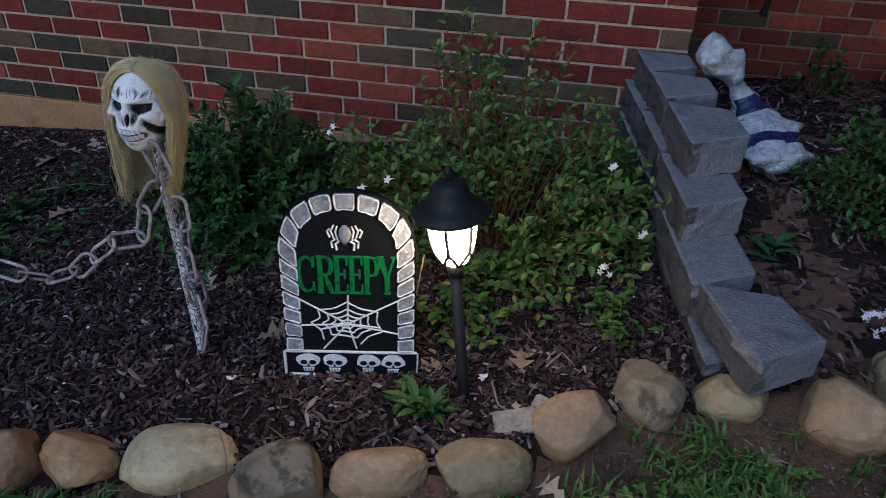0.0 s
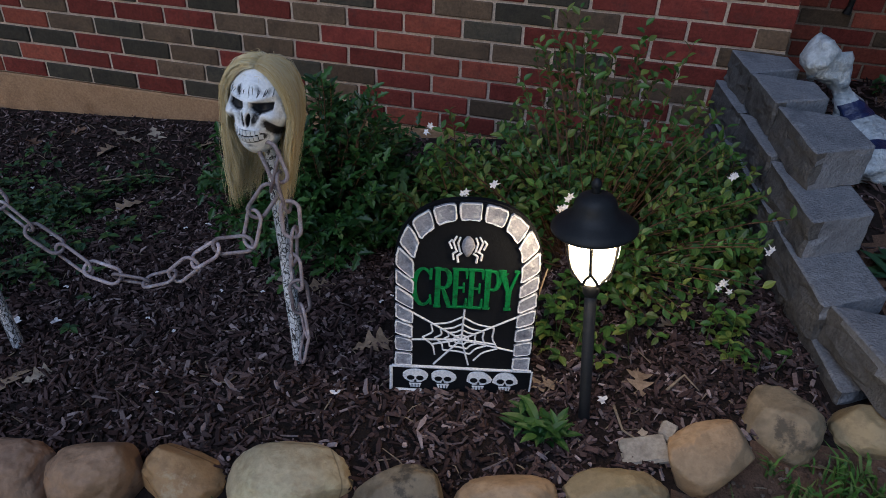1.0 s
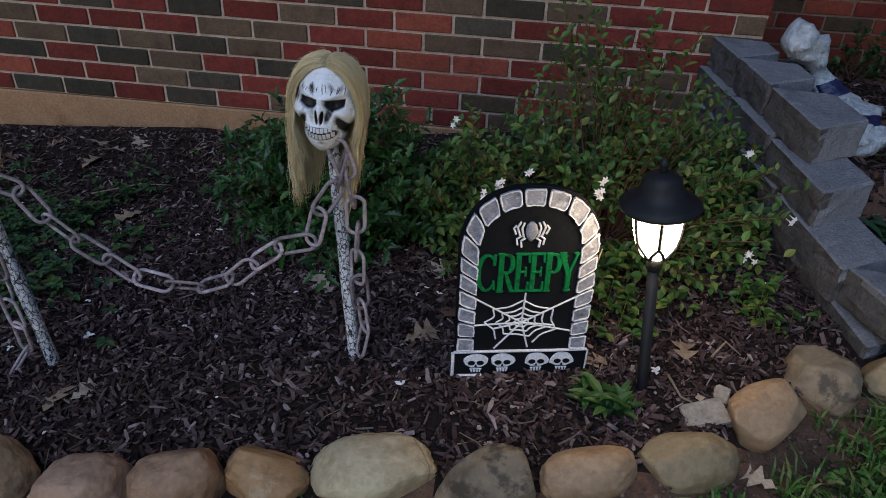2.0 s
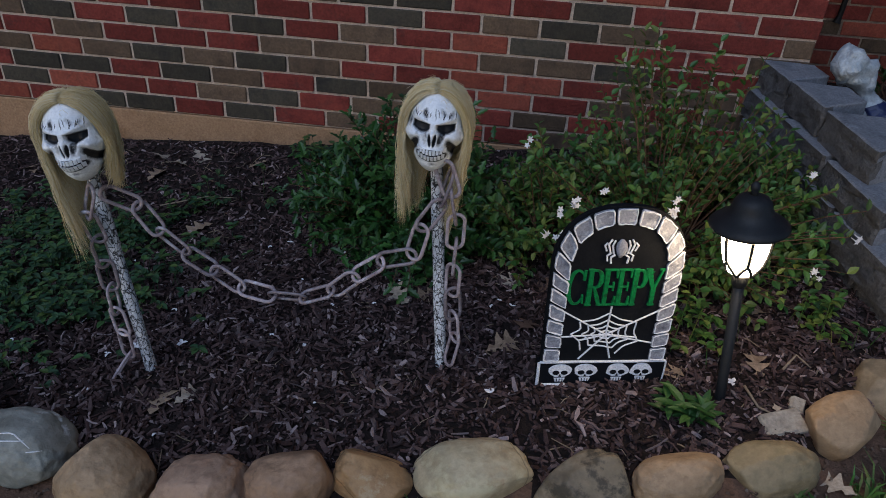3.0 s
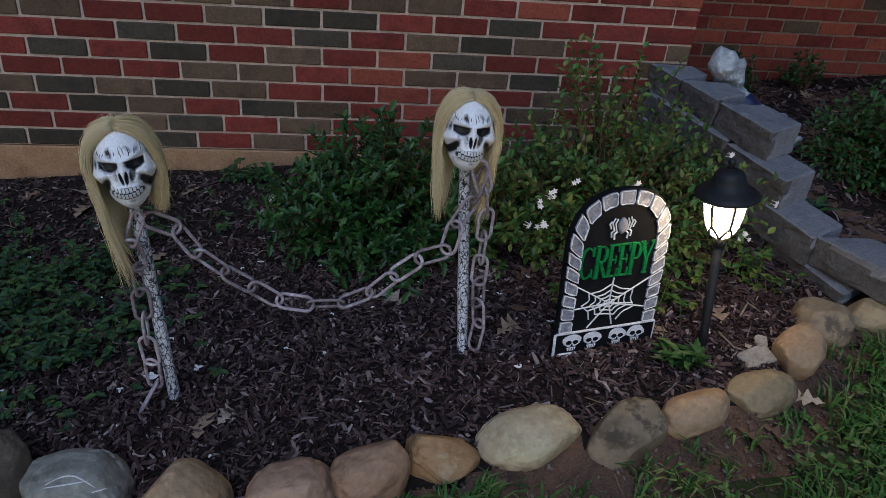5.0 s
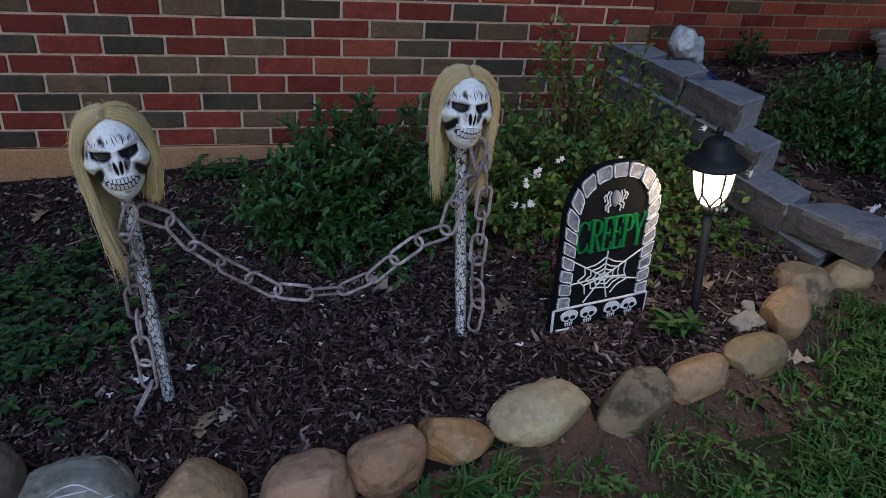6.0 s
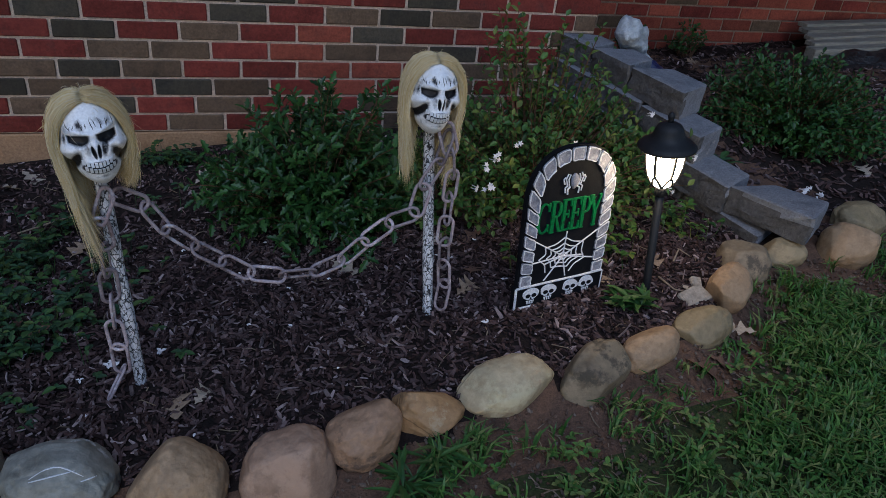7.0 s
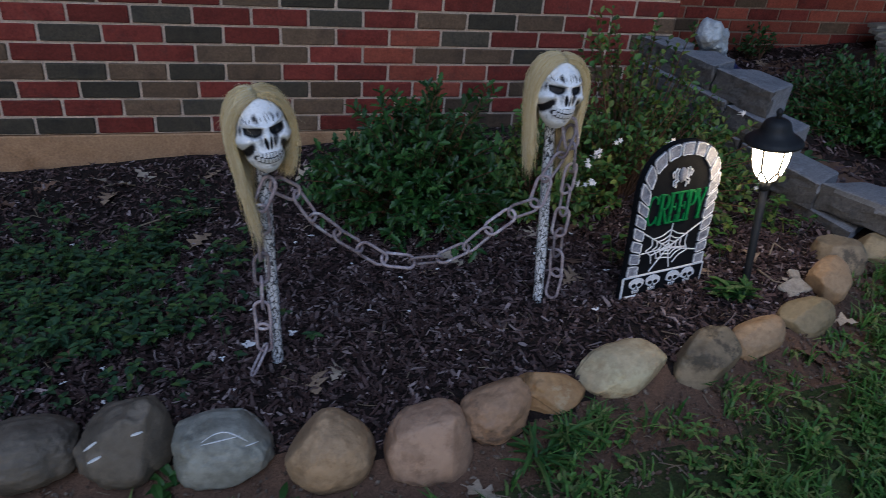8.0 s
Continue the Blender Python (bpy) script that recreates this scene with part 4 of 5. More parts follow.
def bag():
    ob = thing("plastic_bag", Matrix.Translation((1.2, -0.25, 0.15)), "crumpled white plastic sack with navy print, slumped on blocks", "bag")
    line = [((1.290, -0.36, 0.185), 0.02), ((1.277, -0.335, 0.20), 0.086), ((1.26, -0.29, 0.222), 0.094), ((1.24, -0.24, 0.25), 0.086), ((1.218, -0.20, 0.278), 0.072),
            ((1.192, -0.175, 0.308), 0.052), ((1.167, -0.165, 0.34), 0.040), ((1.143, -0.165, 0.372), 0.028), ((1.12, -0.17, 0.405), 0.036),
            ((1.095, -0.175, 0.435), 0.058), ((1.068, -0.172, 0.448), 0.068), ((1.035, -0.165, 0.446), 0.056), ((1.01, -0.16, 0.44), 0.014)]
    pts, rad = [], []
    for (p, r), (q, s) in zip(line, line[1:]):
        for k in range(6):
            pts.append(Vector(p).lerp(Vector(q), k / 6) - Vector((1.2, -0.25, 0.15)))
            rad.append(r + (s - r) * k / 6)
    v, f = tube(pts, rad, 40)
    out = []
    for i, p in enumerate(v):
        c = pts[min(i // 40, len(pts) - 1)]
        d = p - c
        k = 0.95 + 0.5 * noise.noise(p * 17) + 0.25 * abs(noise.noise(p * 44)) - 0.12 * abs(noise.noise(p * 90))
        out.append(c + Vector((d.x * k, d.y * k * 0.9, d.z * k * (0.55 if i // 40 < 40 else 0.85))))
    idx = []
    for q in f:
        ring = min(q[0] // 40, len(pts) - 1)
        d = out[q[0]] - pts[ring]
        facing = d.z - d.y
        idx.append(1 if facing > 0.012 and (27 <= ring <= 34 or 12 <= ring <= 15) else 0)
    neck = 44
    for name, low, high in (("sack_body", 0, neck), ("tied_top", neck, 999)):
        keep = [k for k, q in enumerate(f) if low <= min(q) // 40 < high]
        used = sorted({i for k in keep for i in f[k]})
        back = {i: n for n, i in enumerate(used)}
        link_mesh(name, [out[i] for i in used], [tuple(back[i] for i in f[k]) for k in keep], [FILM, NAVY], ob,
                  "crumpled tied top of the sack" if low else "", smooth=True, index=[idx[k] for k in keep])
    return ob


bag()

# ---------------------------------------------------------------- side yard: boards, sheet, cable
BOARD = material("weathered_board", [(0.22, 0.215, 0.18), (0.32, 0.31, 0.27), (0.13, 0.125, 0.10)], 6, 0.85, 0.5, 60, stretch=(0.3, 4, 4))
SHEET = material("black_plastic_sheet", [(0.012, 0.013, 0.014), (0.025, 0.026, 0.028)], 8, 0.35, 0.6, 30, spec=0.5, depth=0.03)
v, f = [], []
for j in range(13):
    for i in range(33):
        x, y = 2.45 + 1.9 * i / 32, 0.28 + 0.45 * j / 12
        e = min(1, 5 * min(i / 32, 1 - i / 32, j / 12, 1 - j / 12))
        v.append((x, y, ground_z(x, y) + 0.004 + e * (0.05 + 0.045 * wobble((x, y, 0), 9) + 0.02 * wobble((x, y, 4), 25))))
f = [(j * 33 + i, j * 33 + i + 1, j * 33 + i + 34, j * 33 + i + 33) for j in range(12) for i in range(32)]
tagged(link_mesh("plastic_sheet", v, f, SHEET), "crumpled black plastic sheet lying by the boards", "plastic sheet")
for k in range(5):
    y = 0.50 + 0.075 * k
    z = ground_z(3.4, y) + 0.05 + 0.014 * k
    ob = thing("board", pose(3.45 + 0.04 * k, y, z, 0, -2.0, 2.0 + 0.8 * (k % 3)), "weathered grey board stacked by the house wall", "board", "stacked boards")
    bm = box(-0.85, 0.85, -0.045, 0.03, -0.05 if k == 0 else -0.012, 0.012, 0.003)
    part("plank", bm, BOARD, ob)
CABLE = material("black_cable", [(0.01, 0.01, 0.011), (0.018, 0.018, 0.02)], 30, 0.5, 0.2)
v, f = tube([(1.40, 0.888, 2.4), (1.402, 0.886, 1.2), (1.40, 0.886, 0.6), (1.392, 0.884, 0.36), (1.386, 0.882, 0.33)], [0.012, 0.012, 0.012, 0.012, 0.018], 8)
tagged(link_mesh("wall_cable", v, f, CABLE), "black cable hanging down the recessed brick wall", "cable")

# ---------------------------------------------------------------- plants
def leaf_material(name, stops, rough=0.45):
    m = material(name, stops, 60, rough, 0.0, source="island", fine=0.35, spec=0.35)
    b = m.node_tree.nodes["Principled BSDF"]
    b.inputs["Transmission Weight"].default_value = 0.0
    return m


HOLLY = leaf_material("dark_glossy_leaf", [(0.010, 0.033, 0.008), (0.020, 0.060, 0.011), (0.040, 0.105, 0.019), (0.013, 0.042, 0.009), (0.062, 0.14, 0.030)], 0.42)
ABELIA = leaf_material("mid_green_leaf", [(0.025, 0.068, 0.014), (0.046, 0.115, 0.020), (0.085, 0.17, 0.030), (0.021, 0.055, 0.014), (0.16, 0.20, 0.036), (0.037, 0.088, 0.020)], 0.5)
# Yard shrub leaves, their colour lowered to stand in for missing shade.
SHADED_LEAF = leaf_material("shaded_leaf", [(0.011, 0.036, 0.008), (0.022, 0.066, 0.012), (0.042, 0.11, 0.02), (0.015, 0.047, 0.010)], 0.5)
COVER = leaf_material("blue_green_leaf", [(0.018, 0.052, 0.024), (0.038, 0.085, 0.036), (0.055, 0.115, 0.025), (0.026, 0.055, 0.032), (0.075, 0.12, 0.025)], 0.55)
WEED = leaf_material("bright_weed_leaf", [(0.018, 0.055, 0.011), (0.032, 0.085, 0.016), (0.055, 0.12, 0.024)], 0.5)
TWIG = material("brown_twig", [(0.085, 0.05, 0.03), (0.13, 0.075, 0.045), (0.06, 0.038, 0.026)], 40, 0.85, 0.3)
PETAL = material("white_petal", [(0.75, 0.73, 0.74), (0.82, 0.80, 0.80)], 60, 0.6, 0.0, fine=0.2)


class Soup:
    """Collects many small pieces into one mesh."""

    def __init__(self):
        self.v, self.f = [], []

    def add(self, verts, faces):
        n = len(self.v)
        self.v += [tuple(p) for p in verts]
        self.f += [tuple(i + n for i in q) for q in faces]


def leaf(soup, at, way, normal, length, width, bend=0.15, spiky=False):
    way = way.normalized()
    side = way.cross(normal)
    if side.length < 1e-4:
        side = way.orthogonal()
    side.normalize()
    up = side.cross(way)
    if spiky:
        rows = ((0.0, 0.05), (0.22, 0.8), (0.36, 0.45), (0.52, 1.0), (0.66, 0.45), (0.80, 0.6), (1.0, 0.0))
    else:
        rows = ((0.0, 0.06), (0.25, 0.8), (0.5, 1.0), (0.78, 0.62), (1.0, 0.0))
    mid, left, right = [], [], []
    for u, w in rows:
        c = at + way * (u * length) - up * (bend * length * u * u)
        mid.append(c)
        left.append(c + side * (w * width / 2) + up * (0.16 * w * width))
        right.append(c - side * (w * width / 2) + up * (0.16 * w * width))
    n = len(rows)
    verts = mid + left[:-1] + right[:-1]
    faces = []
    for i in range(n - 1):
        if i < n - 2:
            faces += [(i, i + 1, n + i + 1, n + i), (i + 1, i, 2 * n - 1 + i, 2 * n + i)]
        else:
            faces += [(i, i + 1, n + i), (i + 1, i, 2 * n - 1 + i)]
    soup.add(verts, faces)


def shrub(name, label, base, radii, top, stems, per, size, mat, seed, spiky=False, droop=0.0, spray=(), low=0.15, clump=0.0, gap=0.0):
    """A shrub: stems from a base spread to a domed, uneven outline, each set with leaves."""
    rr = random.Random(seed)
    base = Vector(base)
    ob = thing(name, Matrix.Translation(base), label, "shrub")
    wood, green = Soup(), Soup()
    ends = []
    for k in range(stems):
        a = rr.uniform(0, 2 * math.pi)
        h = rr.uniform(0, 1) ** 0.8
        e = math.asin(low + (1 - low) * h) if rr.random() < 0.8 else rr.uniform(0.05, 0.5)
        n = Vector((math.cos(a) * math.cos(e), math.sin(a) * math.cos(e), math.sin(e)))
        if gap and noise.noise(n * 2.3 + Vector((seed, 0, 0))) < -gap:
            continue
        k2 = 1 + 0.22 * noise.noise(n * 2.1 + Vector((0, seed, 0))) + rr.uniform(-0.30, 0.06)
        ends.append(Vector((n.x * radii[0], n.y * radii[1], n.z * top)) * k2)
    ends += [Vector(p) - base for p in spray]
    for end in ends:
        root = Vector((end.x * 0.18 + rr.uniform(-0.03, 0.03), end.y * 0.18 + rr.uniform(-0.03, 0.03), -0.02))
        lift = Vector((0, 0, 0.25 * (end - root).length))
        pts = []
        for i in range(6):
            u = i / 5
            p = root.lerp(end, u) + lift * (math.sin(math.pi * u) * (0.45 - droop))
            pts.append(p + Vector((rr.uniform(-1, 1), rr.uniform(-1, 1), 0)) * 0.006)
        wood.add(*tube(pts, [0.0035, 0.003, 0.0025, 0.002, 0.0016, 0.0009], 4))
        for j in range(per):
            u = 1 - 0.62 * (j / per) ** 1.1
            s = u * 5
            i = min(4, int(s))
            p = pts[i].lerp(pts[i + 1], s - i)
            t = (pts[i + 1] - pts[i]).normalized()
            b = j * 2.4 + rr.uniform(-0.5, 0.5)
            o = t.orthogonal().normalized()
            o = (Matrix.Rotation(b, 3, t) @ o)
            way = t * rr.uniform(0.25, 0.9) + o * rr.uniform(0.7, 1.1) + Vector((0, 0, rr.uniform(0.0, 0.45)))
            nrm = Vector((rr.uniform(-0.5, 0.5), rr.uniform(-0.7, 0.3), 1.0))
            l = size * rr.uniform(0.6, 1.2)
            leaf(green, p, way, nrm, l, l * rr.uniform(0.46, 0.66), rr.uniform(0.0, 0.35), spiky)
    tagged(link_mesh("branchwork", wood.v, wood.f, TWIG, ob), kind="stuff")
    tagged(link_mesh("foliage", green.v, green.f, mat, ob), kind="stuff")
    return ob


def gz(x, y, up=0.0):
    return (x, y, ground_z(x, y) + up)


shrub("holly_shrub", "low dense dark green spiny-leaved shrub by the wall", gz(-0.22, -0.66), (0.36, 0.30), 0.36, 360, 18, 0.036, HOLLY, 3, True,
      spray=[(-0.20, -0.75, 0.44), (-0.22, -0.72, 0.43), (-0.18, -0.72, 0.42), (-0.05, -0.78, 0.44), (-0.03, -0.8, 0.43), (-0.08, -0.74, 0.42), (-0.4, -0.78, 0.32),
             (-0.56, -0.72, 0.08), (-0.58, -0.68, 0.06), (-0.54, -0.75, 0.10), (-0.15, -1.12, 0.09), (-0.2, -1.1, 0.08), (-0.28, -1.0, 0.10)], low=0.05)
SPRAYS = [(0.40, -0.58, 0.63), (0.42, -0.6, 0.60), (0.36, -0.6, 0.56), (0.56, -0.6, 0.61), (0.55, -0.62, 0.57), (0.50, -0.62, 0.54), (0.32, -0.62, 0.55), (0.62, -0.6, 0.54),
          (0.47, -0.66, 0.52), (0.70, -0.62, 0.47), (0.74, -0.6, 0.44), (0.78, -0.7, 0.40), (0.84, -0.85, 0.34), (0.86, -0.95, 0.28), (0.88, -1.0, 0.20), (0.30, -0.7, 0.48),
          (0.82, -1.05, 0.33), (0.80, -1.08, 0.28), (0.70, -1.12, 0.18), (0.62, -1.12, 0.16), (0.78, -1.06, 0.12), (0.68, -1.1, 0.10), (0.12, -0.85, 0.36), (0.20, -0.98, 0.30)]
jit = random.Random(66)
SPRAYS += [(x + jit.gauss(0, 0.045), y + jit.gauss(0, 0.04), z * jit.uniform(0.86, 0.99)) for x, y, z in SPRAYS[:14] for _ in range(3)]
shrub("flowering_shrub", "loose arching mid-green shrub with small white flowers", gz(0.50, -0.70), (0.44, 0.42), 0.38, 520, 15, 0.027, ABELIA, 8, False, 0.25,
      spray=SPRAYS, low=0.18, gap=0.10)
shrub("flowering_shrub", "small spreading shrub with white flowers beside the holly", gz(0.20, -0.72), (0.22, 0.28), 0.33, 110, 15, 0.030, ABELIA, 9, False, 0.2, low=0.1)
shrub("flowering_shrub", "leafy spreading shrub against the concrete blocks", gz(0.79, -0.58), (0.16, 0.34), 0.27, 190, 15, 0.027, ABELIA, 10, False, 0.2, low=0.1)
shrub("yard_shrub", "rounded dark green shrub behind the block wall", gz(1.72, -0.48), (0.42, 0.36), 0.33, 560, 17, 0.025, SHADED_LEAF, 12, low=0.05)
shrub("yard_shrub", "small dark green seedling by the recessed wall", gz(2.0, 0.72), (0.14, 0.10), 0.20, 26, 9, 0.03, SHADED_LEAF, 14)
shrub("yard_shrub", "small dark green seedling by the recessed wall", gz(1.62, 0.70), (0.12, 0.10), 0.20, 20, 9, 0.03, SHADED_LEAF, 15)

# white flowers on the shrub
rr = random.Random(77)
FLOWERS = Soup()
for cx, cy, cz, n in ((0.225, -0.99, 0.315, 4), (0.205, -1.01, 0.288, 3), (0.20, -1.03, 0.245, 4), (0.165, -1.02, 0.24, 2), (0.095, -0.83, 0.385, 3), (0.802, -1.01, 0.20, 5),
                      (0.80, -0.84, 0.385, 3), (0.44, -1.03, 0.335, 5), (0.45, -1.0, 0.35, 2), (0.86, -1.0, 0.30, 2), (0.30, -0.98, 0.34, 2), (1.385, -0.96, 0.135, 5), (1.42, -0.93, 0.135, 4), (1.44, -0.97, 0.13, 4), (1.40, -1.0, 0.125, 3)):
    holder = thing("blossom_cluster", Matrix.Translation((cx, cy, cz)), "cluster of small white starry flowers on the shrub", "flower", "white flowers")
    for k in range(n):
        s = Soup()
        c = Vector((rr.uniform(-1, 1), rr.uniform(-1, 0.2), rr.uniform(-1, 1))) * 0.013
        ax = Vector((rr.uniform(-0.6, 0.6), -1, rr.uniform(0, 0.9))).normalized()
        o = ax.orthogonal().normalized()
        for j in range(5):
            w = Matrix.Rotation(j * 2 * math.pi / 5 + k, 3, ax) @ o
            leaf(s, c, w + ax * 0.25, ax, 0.0085, 0.005, 0.3)
        s.add(*tube([c - ax * 0.02, c], [0.0008, 0.0016], 4))
        link_mesh("flower", s.v, s.f, PETAL, holder)

# low plants
def patch(name, label, spots, count, size, mat, seed, height=0.05):
    r2 = random.Random(seed)
    s = Soup()
    for k in range(count):
        cx, cy, rx, ry = r2.choice(spots)
        x, y = r2.gauss(cx, rx), r2.gauss(cy, ry)
        if wobble((x, y, seed), 4.0) < -0.12 or y < border(x) + 0.06:
            continue
        h = abs(r2.gauss(0, height))
        p = Vector(gz(x, y, 0.003))
        q = p + Vector((r2.uniform(-0.02, 0.02), r2.uniform(-0.02, 0.02), h))
        s.add(*tube([p, q], [0.0012, 0.0007], 3))
        for j in range(r2.randint(3, 6)):
            a = j * 2.4 + r2.uniform(0, 6)
            l = size * r2.uniform(0.6, 1.2)
            leaf(s, q - Vector((0, 0, h * 0.2 * j / 5)), Vector((math.cos(a), math.sin(a), r2.uniform(-0.1, 0.5))), Vector((0, 0, 1)), l, l * 0.6, 0.2)
    return tagged(link_mesh(name, s.v, s.f, mat), label, "ground cover", kind="stuff")


patch("ground_cover", "low blue-green creeping ground cover over the mulch",
      [(-1.35, -0.75, 0.2, 0.12), (-1.15, -0.95, 0.18, 0.16), (-1.45, -1.15, 0.25, 0.15), (-1.05, -1.2, 0.15, 0.12), (-0.9, -0.62, 0.1, 0.08), (-1.0, -0.75, 0.15, 0.08), (-1.5, -0.9, 0.2, 0.2)],
      1250, 0.026, COVER, 5, 0.05)
patch("ground_cover", "bright green weeds among the mulch by the rocks", [(-1.25, -1.38, 0.2, 0.06), (-0.98, -1.35, 0.08, 0.06), (-1.5, -1.2, 0.15, 0.12)], 110, 0.022, COVER, 6, 0.03)
patch("ground_cover", "small green seedlings at the foot of the wall", [(-0.70, -0.13, 0.05, 0.02), (-0.62, -0.15, 0.04, 0.02), (0.55, -0.12, 0.2, 0.04)], 90, 0.026, COVER, 7, 0.04)
patch("ground_cover", "scattered leaves under the flowering shrub", [(0.60, -1.12, 0.12, 0.05), (0.45, -1.12, 0.1, 0.05), (0.82, -1.08, 0.05, 0.05)], 95, 0.026, ABELIA, 8, 0.06)


def weed(x, y, count, size, mat, seed, label, rise=0.9, slim=0.36):
    r2 = random.Random(seed)
    s = Soup()
    ob = thing("weed", Matrix.Translation(gz(x, y)), label, "weed")
    for k in range(count):
        a = r2.uniform(0, 2 * math.pi)
        l = size * r2.uniform(0.6, 1.15)
        p = Vector((r2.uniform(-0.02, 0.02), r2.uniform(-0.02, 0.02), r2.uniform(0.0, 0.035)))
        leaf(s, p, Vector((math.cos(a), math.sin(a), r2.uniform(0.2, rise))), Vector((0, 0, 1)), l, l * slim, 0.35)
    tagged(link_mesh("leaves", s.v, s.f, mat, ob), kind="stuff")
    return ob


weed(0.487, -1.425, 40, 0.045, WEED, 1, "broad-leaved green weed at the foot of the lamp", 1.4)
weed(0.45, -1.40, 16, 0.05, WEED, 2, "broad-leaved green weed at the foot of the tombstone")
weed(-0.13, -1.75, 34, 0.085, WEED, 3, "grassy green weed between the border rocks", 1.2, 0.12)
weed(-0.20, -1.79, 36, 0.08, WEED, 4, "grassy green weed at the foot of the rocks", 1.0, 0.13)
weed(-0.72, -1.80, 18, 0.04, WEED, 5, "small green weed at the foot of the rocks")
weed(-0.93, -1.68, 14, 0.05, WEED, 6, "small green weed between the border rocks")
weed(0.42, -1.67, 14, 0.04, WEED, 7, "small grass tuft at the foot of the rocks", 1.0, 0.14)
weed(0.05, -1.72, 14, 0.04, WEED, 9, "small grass tuft at the foot of the rocks", 1.0, 0.14)
weed(1.22, -0.72, 20, 0.075, COVER, 8, "broad-leaved weed behind the concrete blocks")

# ---------------------------------------------------------------- mulch, straw, litter
CHIP = material("mulch_chip", [(0.016, 0.009, 0.008), (0.055, 0.032, 0.029), (0.10, 0.062, 0.058), (0.026, 0.015, 0.014), (0.19, 0.135, 0.13), (0.062, 0.036, 0.032), (0.010, 0.006, 0.006), (0.12, 0.08, 0.075), (0.018, 0.011, 0.010), (0.42, 0.33, 0.32)],
                50, 0.8, 0.5, 200, source="island", depth=0.004, spec=0.2)
STRAW = material("dry_straw", [(0.20, 0.15, 0.10), (0.28, 0.22, 0.155), (0.13, 0.095, 0.07)], 40, 0.8, 0.0, source="island")


def strewn(name, label, count, inside, lengths, widths, mat, seed, tilt=0.35, thick=(0.0015, 0.004)):
    r2 = random.Random(seed)
    s = Soup()
    for k in range(count):
        for _ in range(20):
            x, y = r2.uniform(*inside[0]), r2.uniform(*inside[1])
            if inside[2](x, y):
                break
        else:
            continue
        l, w, t = r2.uniform(*lengths) * r2.choice((1, 1, 1.5)), r2.uniform(*widths), r2.uniform(*thick)
        c = Vector(gz(x, y, t * 0.5 + r2.uniform(-0.001, 0.007)))
        a, e, q = r2.uniform(0, math.pi * 2), r2.gauss(0, tilt), r2.gauss(0, tilt)
        m = Matrix.Rotation(a, 3, "Z") @ Matrix.Rotation(e, 3, "Y") @ Matrix.Rotation(q, 3, "X")
        tip, tail, sag = r2.uniform(0.2, 1.0), r2.uniform(0.3, 1.0), r2.uniform(-0.1, 0.12) * l
        pts = []
        for u, k2, dz in ((-0.5, tail, -sag), (0.0, 1.0, sag), (0.5, tip, -sag)):
            for sx, sz in ((-0.5, -0.5), (0.5, -0.5), (0.5, 0.5), (-0.5, 0.5)):
                pts.append(c + m @ Vector((u * l, sx * w * k2, sz * t + dz)))
        f = [(3, 2, 1, 0), (8, 9, 10, 11)]
        for b in (0, 4):
            f += [(b + i, b + (i + 1) % 4, b + 4 + (i + 1) % 4, b + 4 + i) for i in range(4)]
        s.add(pts, f)
    return tagged(link_mesh(name, s.v, s.f, mat), label, "mulch", kind="stuff")


def in_bed(x, y):
    return border(x) + 0.02 < y < -0.02 and (x < edge(y)[0] - 0.03)


def in_yard(x, y):
    return y > border(x) + 0.05 and y < 0.88 and x > edge(min(y, 0))[0] + 0.2


strewn("mulch", "dark brown shredded bark mulch", 13000, ((-2.1, 1.0), (-1.75, -0.75), in_bed), (0.010, 0.034), (0.0030, 0.011), CHIP, 1, 0.45)
strewn("mulch", "fine dark bark shreds between the larger chips", 16000, ((-1.9, 1.0), (-1.75, -0.6), in_bed), (0.005, 0.016), (0.002, 0.007), CHIP, 21, 0.5)
strewn("mulch", "dark brown shredded bark mulch near the wall", 7500, ((-2.3, 1.0), (-0.75, -0.02), in_bed), (0.008, 0.028), (0.003, 0.010), CHIP, 2, 0.45)
strewn("mulch", "bark chips and litter of the side yard", 5200, ((1.0, 3.0), (-1.2, 0.88), in_yard), (0.015, 0.045), (0.005, 0.014), CHIP, 3)
strewn("mulch", "dark brown shredded bark mulch along the wall", 3500, ((-4.5, -2.1), (-1.6, -0.02), in_bed), (0.015, 0.045), (0.005, 0.013), CHIP, 9)
strewn("straw", "pale dry straw and stalks on the mulch", 600, ((-2.0, 1.0), (-1.7, -0.1), in_bed), (0.02, 0.06), (0.0012, 0.003), STRAW, 4, 0.2, (0.001, 0.002))
strewn("straw", "pale dry stalks and thatch under the lawn edge", 1500, ((-1.4, 2.6), (-2.6, -1.2), lambda x, y: y < border(x) - 0.06), (0.015, 0.05), (0.0012, 0.003), STRAW, 5, 0.2, (0.001, 0.002))
DUST = material("soil_crumb", [(0.11, 0.065, 0.045), (0.17, 0.11, 0.08), (0.08, 0.055, 0.04), (0.25, 0.2, 0.16)], 40, 0.95, 0.3, source="island")
strewn("soil_crumbs", "crumbs and pebbles of red soil along the rocks", 2600, ((-1.4, 1.6), (-2.1, -1.1), lambda x, y: border(x) - 0.26 < y < border(x) - 0.02), (0.003, 0.009), (0.003, 0.008), DUST, 6, 0.5, (0.002, 0.006))

